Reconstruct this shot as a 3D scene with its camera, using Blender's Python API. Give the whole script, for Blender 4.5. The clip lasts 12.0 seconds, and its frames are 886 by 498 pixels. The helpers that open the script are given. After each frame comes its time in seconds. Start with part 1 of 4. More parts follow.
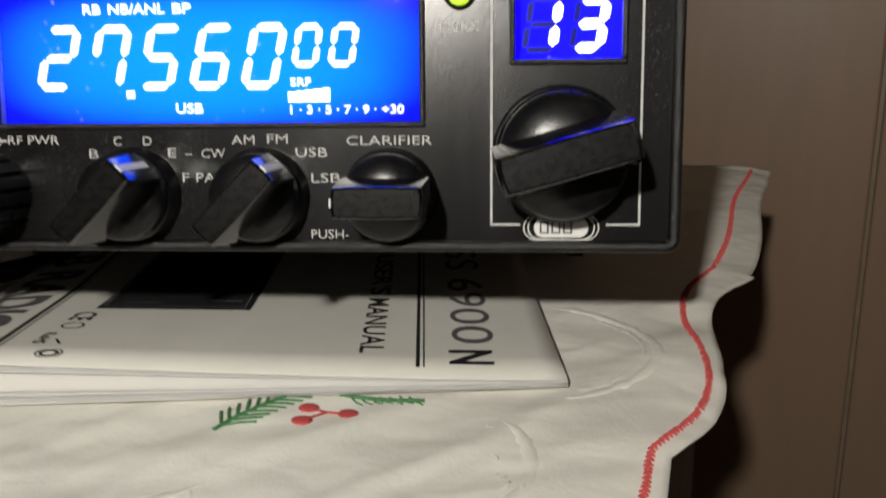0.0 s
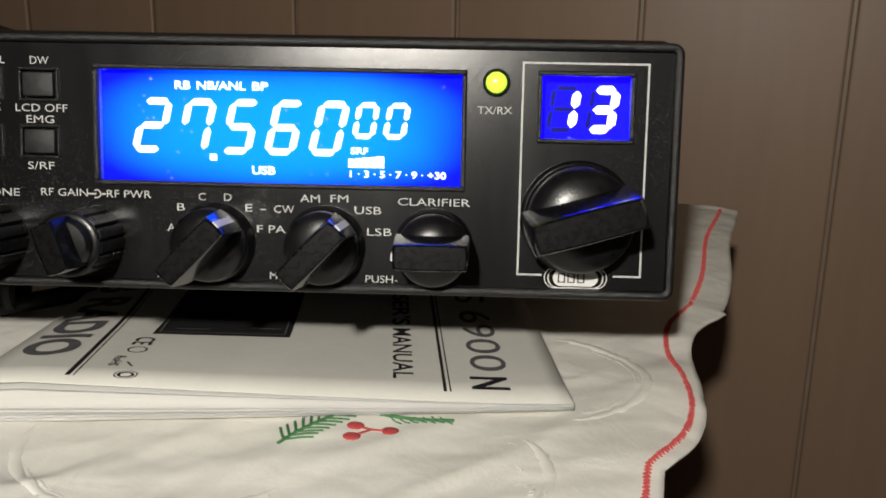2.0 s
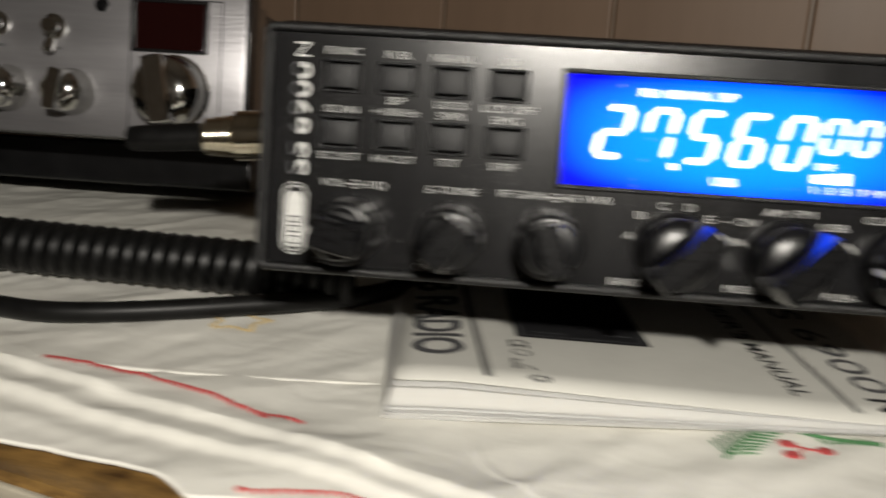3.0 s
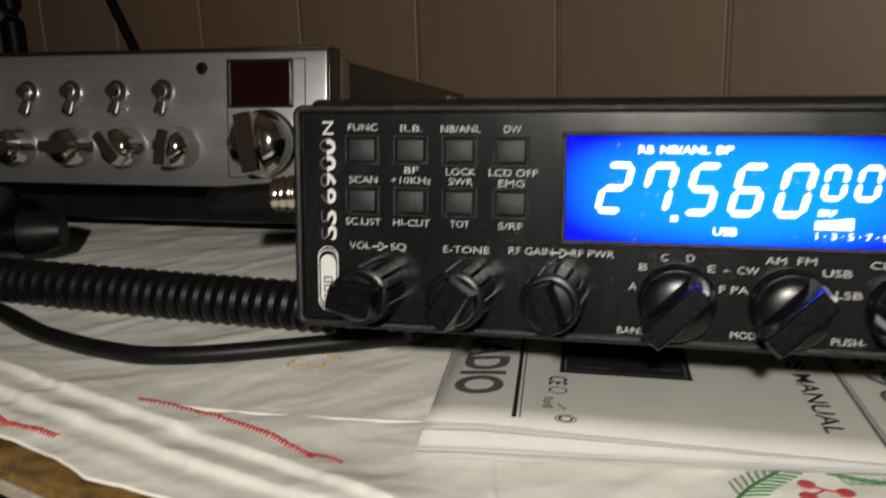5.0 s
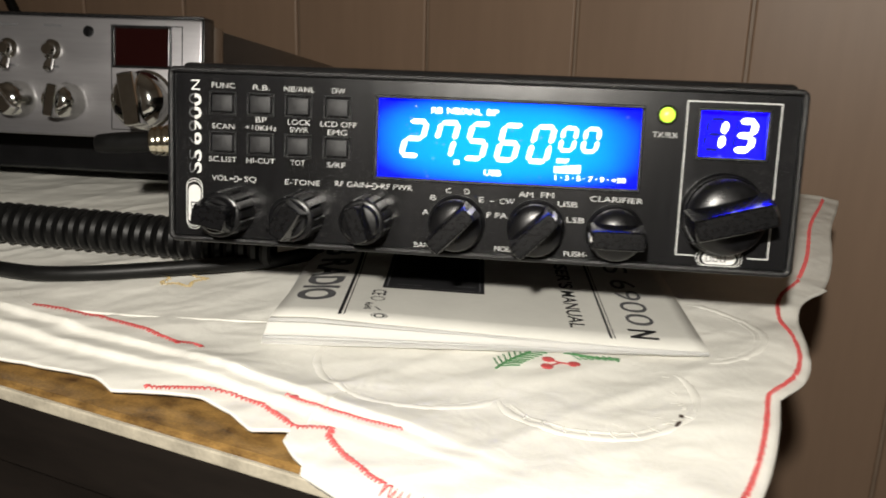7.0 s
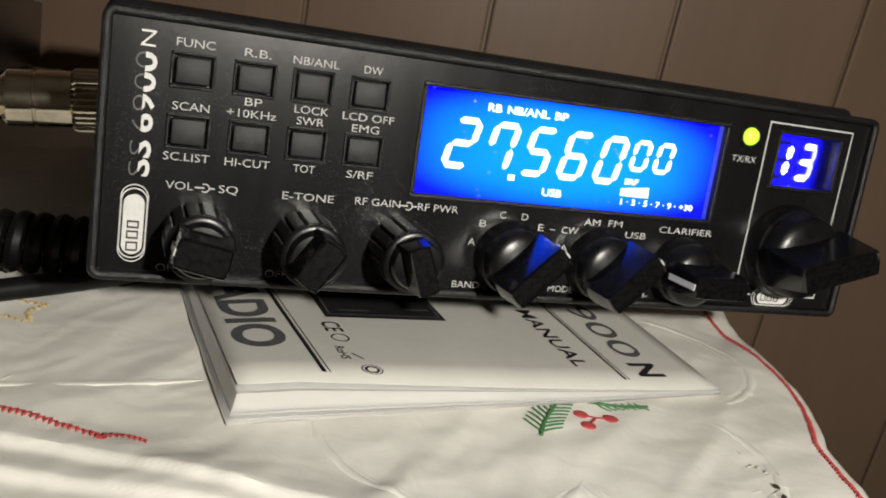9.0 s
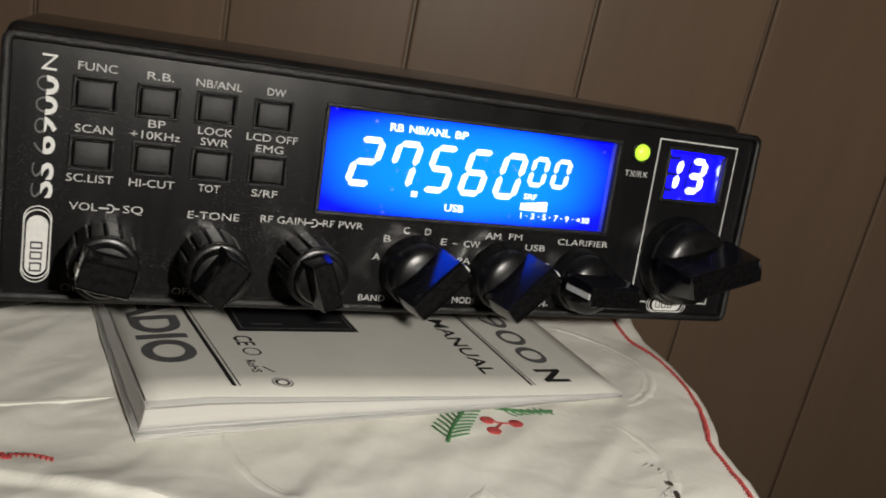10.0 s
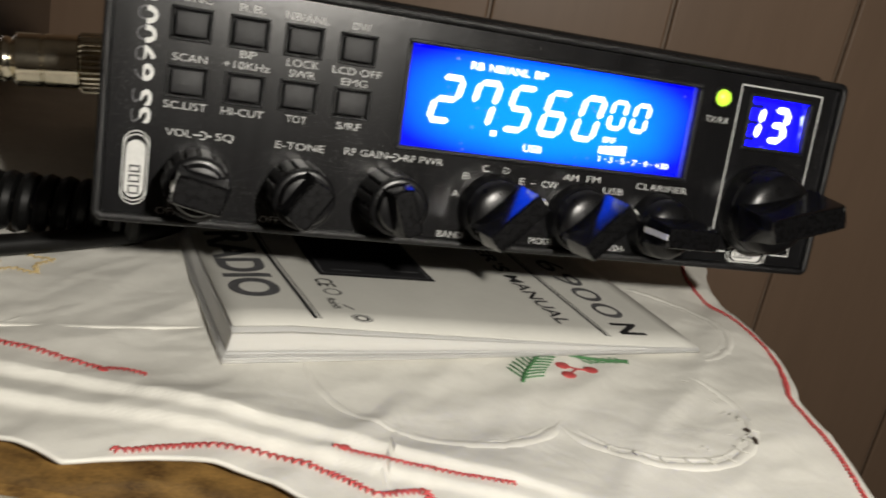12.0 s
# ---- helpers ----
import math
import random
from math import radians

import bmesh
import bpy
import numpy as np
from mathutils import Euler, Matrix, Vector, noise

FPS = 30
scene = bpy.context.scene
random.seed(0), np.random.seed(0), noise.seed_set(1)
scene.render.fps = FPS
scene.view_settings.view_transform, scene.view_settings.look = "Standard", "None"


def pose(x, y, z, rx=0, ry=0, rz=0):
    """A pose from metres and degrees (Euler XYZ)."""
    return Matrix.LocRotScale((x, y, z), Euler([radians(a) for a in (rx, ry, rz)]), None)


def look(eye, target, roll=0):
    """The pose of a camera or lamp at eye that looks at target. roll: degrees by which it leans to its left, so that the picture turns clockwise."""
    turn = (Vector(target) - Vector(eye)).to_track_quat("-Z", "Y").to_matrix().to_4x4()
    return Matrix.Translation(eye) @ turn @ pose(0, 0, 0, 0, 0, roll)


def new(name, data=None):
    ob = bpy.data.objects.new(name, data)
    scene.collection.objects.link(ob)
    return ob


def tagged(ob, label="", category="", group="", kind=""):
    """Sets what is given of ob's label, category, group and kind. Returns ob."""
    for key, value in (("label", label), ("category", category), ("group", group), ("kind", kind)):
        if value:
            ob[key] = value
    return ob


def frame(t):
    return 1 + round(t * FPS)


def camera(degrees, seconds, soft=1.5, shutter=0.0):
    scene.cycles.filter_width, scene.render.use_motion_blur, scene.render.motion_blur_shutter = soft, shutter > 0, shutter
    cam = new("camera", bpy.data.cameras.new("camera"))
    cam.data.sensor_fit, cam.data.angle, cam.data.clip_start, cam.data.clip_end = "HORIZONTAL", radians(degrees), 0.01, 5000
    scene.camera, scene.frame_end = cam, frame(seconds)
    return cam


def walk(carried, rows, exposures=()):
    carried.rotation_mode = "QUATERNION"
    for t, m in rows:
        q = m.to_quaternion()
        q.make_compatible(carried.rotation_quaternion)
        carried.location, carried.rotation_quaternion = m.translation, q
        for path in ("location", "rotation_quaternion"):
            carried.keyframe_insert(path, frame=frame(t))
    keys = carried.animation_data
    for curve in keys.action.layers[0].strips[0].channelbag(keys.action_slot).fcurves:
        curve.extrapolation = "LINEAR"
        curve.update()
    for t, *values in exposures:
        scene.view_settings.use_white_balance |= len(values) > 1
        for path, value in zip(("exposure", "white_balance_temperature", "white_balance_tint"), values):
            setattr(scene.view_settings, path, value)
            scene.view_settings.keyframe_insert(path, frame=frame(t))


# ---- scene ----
cam = camera(53.6, 12.0, soft=1.8, shutter=0.4)
# The transceiver leans back on its rear edge; the path is given in its frame.
BASE = pose(0, 0, 0.031, -7.6, 0, 0)
PATH = [
    (0, (0.14304, -0.13646, 0.01862), (0.12892, 0.06121, -0.00838), -0.33),
    (0.5, (0.14003, -0.15094, 0.02692), (0.12636, 0.04751, 0.00620), -0.62),
    (1, (0.13032, -0.16382, 0.02698), (0.11534, 0.03473, 0.00814), -0.43),
    (1.5, (0.13194, -0.16469, 0.02545), (0.11958, 0.03368, 0.00322), -0.01),
    (2, (0.13157, -0.16279, 0.02774), (0.12583, 0.03572, 0.00403), 1.16),
    (2.5, (0.09764, -0.17341, 0.02579), (0.09086, 0.02517, 0.00298), 2.68),
    (3, (0.05190, -0.16578, 0.02609), (0.03884, 0.03234, 0.00210), 3.76),
    (3.2, (0.02529, -0.16109, 0.02344), (0.02276, 0.03774, 0.00203), 4.27),
    (4.8, (0.07597, -0.17111, 0.03696), (0.02861, 0.02098, 0.00764), 0.65),
    (5, (0.08148, -0.17357, 0.04159), (0.03249, 0.01844, 0.01458), 0.11),
    (5.5, (0.11079, -0.19993, 0.05264), (0.06447, -0.00602, 0.03666), -0.91),
    (6, (0.13626, -0.21694, 0.05390), (0.09605, -0.02135, 0.04267), -1.92),
    (6.5, (0.15095, -0.22799, 0.04452), (0.11513, -0.03221, 0.02485), -0.63),
    (6.7, (0.13716, -0.23296, 0.03765), (0.10286, -0.03764, 0.01167), 0.92),
    (8.3, (0.02916, -0.17116, 0.04762), (0.07897, 0.01906, 0.01108), 6.88),
    (8.5, (0.02389, -0.16786, 0.04760), (0.07997, 0.02014, 0.00876), 7.37),
    (9, (0.01096, -0.15918, 0.04498), (0.07893, 0.02435, 0.00379), 8.48),
    (9.5, (0.00978, -0.16866, 0.04958), (0.08729, 0.01146, 0.01021), 8.85),
    (10, (0.01386, -0.16664, 0.04879), (0.09583, 0.01185, 0.01113), 8.54),
    (10.5, (0.02018, -0.16774, 0.04789), (0.10088, 0.01125, 0.00981), 7.86),
    (11, (0.02396, -0.17183, 0.04178), (0.10227, 0.00803, 0.00280), 7.27),
    (11.5, (0.02398, -0.17508, 0.03876), (0.09673, 0.00709, -0.00023), 7.42),
    (12, (0.01260, -0.17218, 0.03525), (0.07922, 0.01235, -0.00359), 8.51),
]
walk(cam, [(t, BASE @ look(eye, target, roll)) for t, eye, target, roll in PATH],
     [(0, -0.2), (0.5, 0.0), (1, 0.2), (1.5, 0.3), (2, 0.0), (3, 0.0), (5, -0.15), (5.5, -0.05), (6, 0.25), (6.5, 0.5), (6.7, 0.5), (8.3, -0.05), (9, -0.02), (9.5, -0.25), (10.5, -0.33), (11.5, -0.2), (12, -0.15)])

# ---------------------------------------------------------------- light
world = bpy.data.worlds.new("dark_room")
scene.world = world
world.use_nodes = True
world.node_tree.nodes["Background"].inputs[0].default_value = (0.9, 0.75, 0.6, 1)
world.node_tree.nodes["Background"].inputs[1].default_value = 0.0025
flash = bpy.data.lights.new("phone_light", "POINT")
flash.energy, flash.shadow_soft_size, flash.color = 5.6, 0.006, (1.0, 0.945, 0.85)
new("phone_light", flash).location = (0.086, -0.292, 0.171)


# ---------------------------------------------------------------- materials
def mat(name, colour, rough=0.5, metal=0.0, vary=0.0, scale=200.0, bump=0.0, bscale=800.0, stretch=(1, 1, 1), emit=None, power=0.0, spec=0.5, coat=0.0, second=None, detail=6.0):
    m = bpy.data.materials.new(name)
    m.use_nodes = True
    nt = m.node_tree
    p = nt.nodes["Principled BSDF"]
    p.inputs["Base Color"].default_value = (*colour, 1)
    p.inputs["Roughness"].default_value = rough
    p.inputs["Metallic"].default_value = metal
    p.inputs["Specular IOR Level"].default_value = spec
    p.inputs["Coat Weight"].default_value = coat
    p.inputs["Coat Roughness"].default_value = 0.15
    if emit:
        p.inputs["Emission Color"].default_value = (*emit, 1)
        p.inputs["Emission Strength"].default_value = power
    if vary or bump or second:
        tc = nt.nodes.new("ShaderNodeTexCoord")
        mp = nt.nodes.new("ShaderNodeMapping")
        mp.inputs["Scale"].default_value = stretch
        nt.links.new(tc.outputs["Object"], mp.inputs["Vector"])

        def noise_at(s):
            n = nt.nodes.new("ShaderNodeTexNoise")
            n.inputs["Scale"].default_value = s
            n.inputs["Detail"].default_value = detail
            nt.links.new(mp.outputs[0], n.inputs["Vector"])
            return n
        if vary or second:
            a, b = noise_at(scale), noise_at(scale * 9)
            add = nt.nodes.new("ShaderNodeMath")
            add.operation = "MULTIPLY_ADD"
            nt.links.new(b.outputs[0], add.inputs[0])
            add.inputs[1].default_value = 0.4
            nt.links.new(a.outputs[0], add.inputs[2])
            ramp = nt.nodes.new("ShaderNodeValToRGB")
            ramp.color_ramp.elements[0].position, ramp.color_ramp.elements[1].position = 0.45, 0.95
            other = second or tuple(min(1, c * (1 + vary)) for c in colour)
            low = colour if second else tuple(c * (1 - vary) for c in colour)
            ramp.color_ramp.elements[0].color, ramp.color_ramp.elements[1].color = (*low, 1), (*other, 1)
            nt.links.new(add.outputs[0], ramp.inputs[0])
            nt.links.new(ramp.outputs[0], p.inputs["Base Color"])
            rr = nt.nodes.new("ShaderNodeMapRange")
            rr.inputs[3].default_value, rr.inputs[4].default_value = rough * 0.85, min(1, rough * 1.2)
            nt.links.new(a.outputs[0], rr.inputs[0])
            nt.links.new(rr.outputs[0], p.inputs["Roughness"])
        if bump:
            bn = nt.nodes.new("ShaderNodeBump")
            bn.inputs["Strength"].default_value = bump
            bn.inputs["Distance"].default_value = 0.0004
            n = noise_at(bscale)
            nt.links.new(n.outputs[0], bn.inputs["Height"])
            nt.links.new(bn.outputs[0], p.inputs["Normal"])
    return m


PANEL = mat("black_brushed_panel", (0.006, 0.006, 0.0066), 0.235, 0.0, vary=0.3, scale=160, bump=0.08, bscale=5200, stretch=(1, 1, 0.12), spec=0.34)
def add_dust(m, amount):
    """Pale specks of dust, gathered in patches."""
    nt = m.node_tree
    p = nt.nodes["Principled BSDF"]
    old = p.inputs["Base Color"].links[0].from_socket
    tc = nt.nodes.new("ShaderNodeTexCoord")
    speck = nt.nodes.new("ShaderNodeTexVoronoi")
    speck.inputs["Scale"].default_value = 3000
    patch = nt.nodes.new("ShaderNodeTexNoise")
    patch.inputs["Scale"].default_value = 38
    for n in (speck, patch):
        nt.links.new(tc.outputs["Object"], n.inputs["Vector"])
    a, b = nt.nodes.new("ShaderNodeMapRange"), nt.nodes.new("ShaderNodeMapRange")
    a.inputs[1].default_value, a.inputs[2].default_value, a.inputs[3].default_value, a.inputs[4].default_value = 0.20, 0.08, 0.0, 1.0
    b.inputs[1].default_value, b.inputs[2].default_value, b.inputs[3].default_value, b.inputs[4].default_value = 0.42, 0.62, 0.0, amount
    nt.links.new(speck.outputs["Distance"], a.inputs[0])
    nt.links.new(patch.outputs[0], b.inputs[0])
    mul = nt.nodes.new("ShaderNodeMath")
    mul.operation = "MULTIPLY"
    nt.links.new(a.outputs[0], mul.inputs[0])
    nt.links.new(b.outputs[0], mul.inputs[1])
    mix = nt.nodes.new("ShaderNodeMix")
    mix.data_type = "RGBA"
    nt.links.new(mul.outputs[0], mix.inputs[0])
    nt.links.new(old, mix.inputs[6])
    mix.inputs[7].default_value = (0.42, 0.40, 0.37, 1)
    nt.links.new(mix.outputs[2], p.inputs["Base Color"])
    inv = nt.nodes.new("ShaderNodeMapRange")
    inv.inputs[3].default_value, inv.inputs[4].default_value = p.inputs["Metallic"].default_value, 0.0
    nt.links.new(mul.outputs[0], inv.inputs[0])
    nt.links.new(inv.outputs[0], p.inputs["Metallic"])


add_dust(PANEL, 0.42)
RIM = mat("black_textured_plastic", (0.006, 0.006, 0.0065), 0.33, vary=0.4, scale=300, bump=0.5, bscale=3200, spec=0.34)
BODY = mat("black_painted_steel", (0.009, 0.009, 0.0095), 0.19, vary=0.3, scale=150, bump=0.3, bscale=2500)
KNOB = mat("black_satin_plastic", (0.0045, 0.0045, 0.005), 0.28, vary=0.5, scale=400, bump=0.05, bscale=3000, spec=0.33)
KNOB_FACE = mat("black_polished_plastic", (0.0035, 0.0035, 0.004), 0.14, vary=0.3, scale=500, spec=0.7)
GRAIN = mat("black_grained_plastic", (0.003, 0.003, 0.0034), 0.27, vary=0.5, scale=900, bump=0.04, bscale=4200, spec=0.3)
STEEL = mat("polished_steel_side", (0.42, 0.41, 0.39), 0.12, 1.0, vary=0.1, scale=200)
WINDOW_WALL = mat("polished_window_wall", (0.45, 0.5, 0.6), 0.06, 1.0)
LINER = mat("frosted_plastic_liner", (0.55, 0.58, 0.62), 0.35, vary=0.1, scale=400)
KEYCAP = mat("dark_grey_rubber", (0.016, 0.016, 0.017), 0.45, vary=0.4, scale=700, bump=0.28, bscale=5000, spec=0.35)
INK = mat("pale_grey_print", (0.45, 0.45, 0.44), 0.6, vary=0.2, scale=900)
WHITE_INK = mat("white_print", (0.62, 0.62, 0.60), 0.55, vary=0.1, scale=900)
BLACK_INK = mat("black_print", (0.012, 0.012, 0.014), 0.6)
GREY_INK = mat("grey_print", (0.10, 0.10, 0.105), 0.6, vary=0.3, scale=600)
PAPER = mat("white_paper", (0.66, 0.65, 0.60), 0.75, vary=0.05, scale=60, bump=0.08, bscale=600)
PAGE = mat("page_paper", (0.62, 0.61, 0.58), 0.8, vary=0.06, scale=90, bump=0.22, bscale=2600, stretch=(0.02, 0.02, 1))
PAGE.node_tree.nodes["Principled BSDF"].inputs["Subsurface Weight"].default_value = 0.7
PAGE.node_tree.nodes["Principled BSDF"].inputs["Subsurface Scale"].default_value = 0.004
PAGE.node_tree.nodes["Principled BSDF"].inputs["Subsurface Radius"].default_value = (1.0, 0.97, 0.92)
RED_THREAD = mat("red_thread", (0.48, 0.065, 0.065), 0.7, vary=0.3, scale=900)
PINK_THREAD = mat("faded_red_thread", (0.60, 0.10, 0.10), 0.75, vary=0.3, scale=900)
GREEN_THREAD = mat("green_thread", (0.06, 0.20, 0.07), 0.7, vary=0.4, scale=900)
GOLD_THREAD = mat("gold_thread", (0.55, 0.42, 0.20), 0.6, vary=0.4, scale=900)
WHITE_THREAD = mat("white_cord", (0.64, 0.63, 0.58), 0.8, vary=0.15, scale=700, bump=0.4, bscale=1500)
DARK_HOLE = mat("eyelet_shadow", (0.06, 0.04, 0.03), 0.9)
RUBBER = mat("black_rubber_cable", (0.005, 0.005, 0.005), 0.42, vary=0.4, scale=300, spec=0.27)
CHROME = mat("chrome", (0.80, 0.80, 0.77), 0.09, 1.0, vary=0.1, scale=300)
NICKEL = mat("nickel_plug", (0.80, 0.74, 0.60), 0.14, 1.0, vary=0.2, scale=300)
SILVER = mat("brushed_silver_face", (0.33, 0.322, 0.335), 0.36, 0.75, vary=0.15, scale=80, bump=0.15, bscale=1200, stretch=(0.1, 1, 1))
RED_GLASS = mat("dark_red_window", (0.012, 0.002, 0.002), 0.12)
WOOD = mat("mottled_brown_veneer", (0.045, 0.022, 0.010), 0.35, second=(0.36, 0.21, 0.065), scale=190, bump=0.1, bscale=600, stretch=(0.7, 1, 1))
EDGE = mat("pale_edge_band", (0.42, 0.38, 0.30), 0.5, vary=0.3, scale=120)
DARK_WOOD = mat("dark_stained_wood", (0.009, 0.0065, 0.005), 0.5, vary=0.4, scale=40, bump=0.2, bscale=200, stretch=(0.2, 1, 1))
BOARD = mat("brown_wall_board", (0.37, 0.25, 0.172), 0.42, vary=0.10, scale=14, bump=0.12, bscale=350, stretch=(1, 1, 0.12))
BOARD_EDGE = mat("board_joint", (0.35, 0.26, 0.19), 0.42, vary=0.15, scale=60)
PLASTER = mat("beige_plaster", (0.45, 0.40, 0.34), 0.85, vary=0.1, scale=8, bump=0.2, bscale=120)
FLOOR = mat("dark_floor_boards", (0.10, 0.06, 0.04), 0.5, vary=0.3, scale=10, stretch=(0.2, 1, 1))
WHITE_PLASTIC = mat("off_white_plastic", (0.62, 0.60, 0.55), 0.4, vary=0.06, scale=60)
GREEN_LED = mat("lit_green_lamp", (0.3, 0.5, 0.05), 0.3, emit=(0.62, 1.0, 0.05), power=1.1)
SEGMENT = mat("lit_white_segment", (0.8, 0.9, 1.0), 0.4, emit=(0.86, 0.95, 1.0), power=1.25)
SEGMENT_LED = mat("lit_blue_white_segment", (0.7, 0.75, 1.0), 0.4, emit=(0.74, 0.78, 1.0), power=4.0)
# Segments switched off; a faint blue emission paints the window's glow on them.
DIM_SEGMENT = mat("off_segment_glow", (0.006, 0.006, 0.02), 0.3, emit=(0.0, 0.0, 1.0), power=0.25, spec=0.1)


def cloth_material():
    m = mat("white_cotton", (0.80, 0.785, 0.725), 0.9, vary=0.07, scale=48, spec=0.15)
    nt = m.node_tree
    p = nt.nodes["Principled BSDF"]
    tc = nt.nodes.new("ShaderNodeTexCoord")
    weave = nt.nodes.new("ShaderNodeTexNoise")
    weave.inputs["Scale"].default_value = 1900
    weave.inputs["Detail"].default_value = 2
    fold = nt.nodes.new("ShaderNodeTexNoise")
    fold.inputs["Scale"].default_value = 75
    fold.inputs["Detail"].default_value = 3
    fold.inputs["Distortion"].default_value = 0.6
    for n in (weave, fold):
        nt.links.new(tc.outputs["Object"], n.inputs["Vector"])
    b1 = nt.nodes.new("ShaderNodeBump")
    b1.inputs["Strength"].default_value, b1.inputs["Distance"].default_value = 0.35, 0.00012
    b2 = nt.nodes.new("ShaderNodeBump")
    b2.inputs["Strength"].default_value, b2.inputs["Distance"].default_value = 0.25, 0.0018
    crease = nt.nodes.new("ShaderNodeTexNoise")
    crease.noise_type = "RIDGED_MULTIFRACTAL"
    crease.inputs["Scale"].default_value = 17
    crease.inputs["Detail"].default_value = 1.2
    crease.inputs["Distortion"].default_value = 0.9
    turn = nt.nodes.new("ShaderNodeMapping")
    turn.inputs["Rotation"].default_value = (0, 0, radians(62))
    turn.inputs["Scale"].default_value = (0.9, 1.7, 1)
    nt.links.new(tc.outputs["Object"], turn.inputs["Vector"])
    nt.links.new(turn.outputs[0], crease.inputs["Vector"])
    b3 = nt.nodes.new("ShaderNodeBump")
    b3.inputs["Strength"].default_value, b3.inputs["Distance"].default_value = 0.5, 0.0022
    nt.links.new(crease.outputs[0], b3.inputs["Height"])
    nt.links.new(b3.outputs[0], b2.inputs["Normal"])
    nt.links.new(fold.outputs[0], b2.inputs["Height"])
    nt.links.new(weave.outputs[0], b1.inputs["Height"])
    nt.links.new(b2.outputs[0], b1.inputs["Normal"])
    nt.links.new(b1.outputs[0], p.inputs["Normal"])
    return m


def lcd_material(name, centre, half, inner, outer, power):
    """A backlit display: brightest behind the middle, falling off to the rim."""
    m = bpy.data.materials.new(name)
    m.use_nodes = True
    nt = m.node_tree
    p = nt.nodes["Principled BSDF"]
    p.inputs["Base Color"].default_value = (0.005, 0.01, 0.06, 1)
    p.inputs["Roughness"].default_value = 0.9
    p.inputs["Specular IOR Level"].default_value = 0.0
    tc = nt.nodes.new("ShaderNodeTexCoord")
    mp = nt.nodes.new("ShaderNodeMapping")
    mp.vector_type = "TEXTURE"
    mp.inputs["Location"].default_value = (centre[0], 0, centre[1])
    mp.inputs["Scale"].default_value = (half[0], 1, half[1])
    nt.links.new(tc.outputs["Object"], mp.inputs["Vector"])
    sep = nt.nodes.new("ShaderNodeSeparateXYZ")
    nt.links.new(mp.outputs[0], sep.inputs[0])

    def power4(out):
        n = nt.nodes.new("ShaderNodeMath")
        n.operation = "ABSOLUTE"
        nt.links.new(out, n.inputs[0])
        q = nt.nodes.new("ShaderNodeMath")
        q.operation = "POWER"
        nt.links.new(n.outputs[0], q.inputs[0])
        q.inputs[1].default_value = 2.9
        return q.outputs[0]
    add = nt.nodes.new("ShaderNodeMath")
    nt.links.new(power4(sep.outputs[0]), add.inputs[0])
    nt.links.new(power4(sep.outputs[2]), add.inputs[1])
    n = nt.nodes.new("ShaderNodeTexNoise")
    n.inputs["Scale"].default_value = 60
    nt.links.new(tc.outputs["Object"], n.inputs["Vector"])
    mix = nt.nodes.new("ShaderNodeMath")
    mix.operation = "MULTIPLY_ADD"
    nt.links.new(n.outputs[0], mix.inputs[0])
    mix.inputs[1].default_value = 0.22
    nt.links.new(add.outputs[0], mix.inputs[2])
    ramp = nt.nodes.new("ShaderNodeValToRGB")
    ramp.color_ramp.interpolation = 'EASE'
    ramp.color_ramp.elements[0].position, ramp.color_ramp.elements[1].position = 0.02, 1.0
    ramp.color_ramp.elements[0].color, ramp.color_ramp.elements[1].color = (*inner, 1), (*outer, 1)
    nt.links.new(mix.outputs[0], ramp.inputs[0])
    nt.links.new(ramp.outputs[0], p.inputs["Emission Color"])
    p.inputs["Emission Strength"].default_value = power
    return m


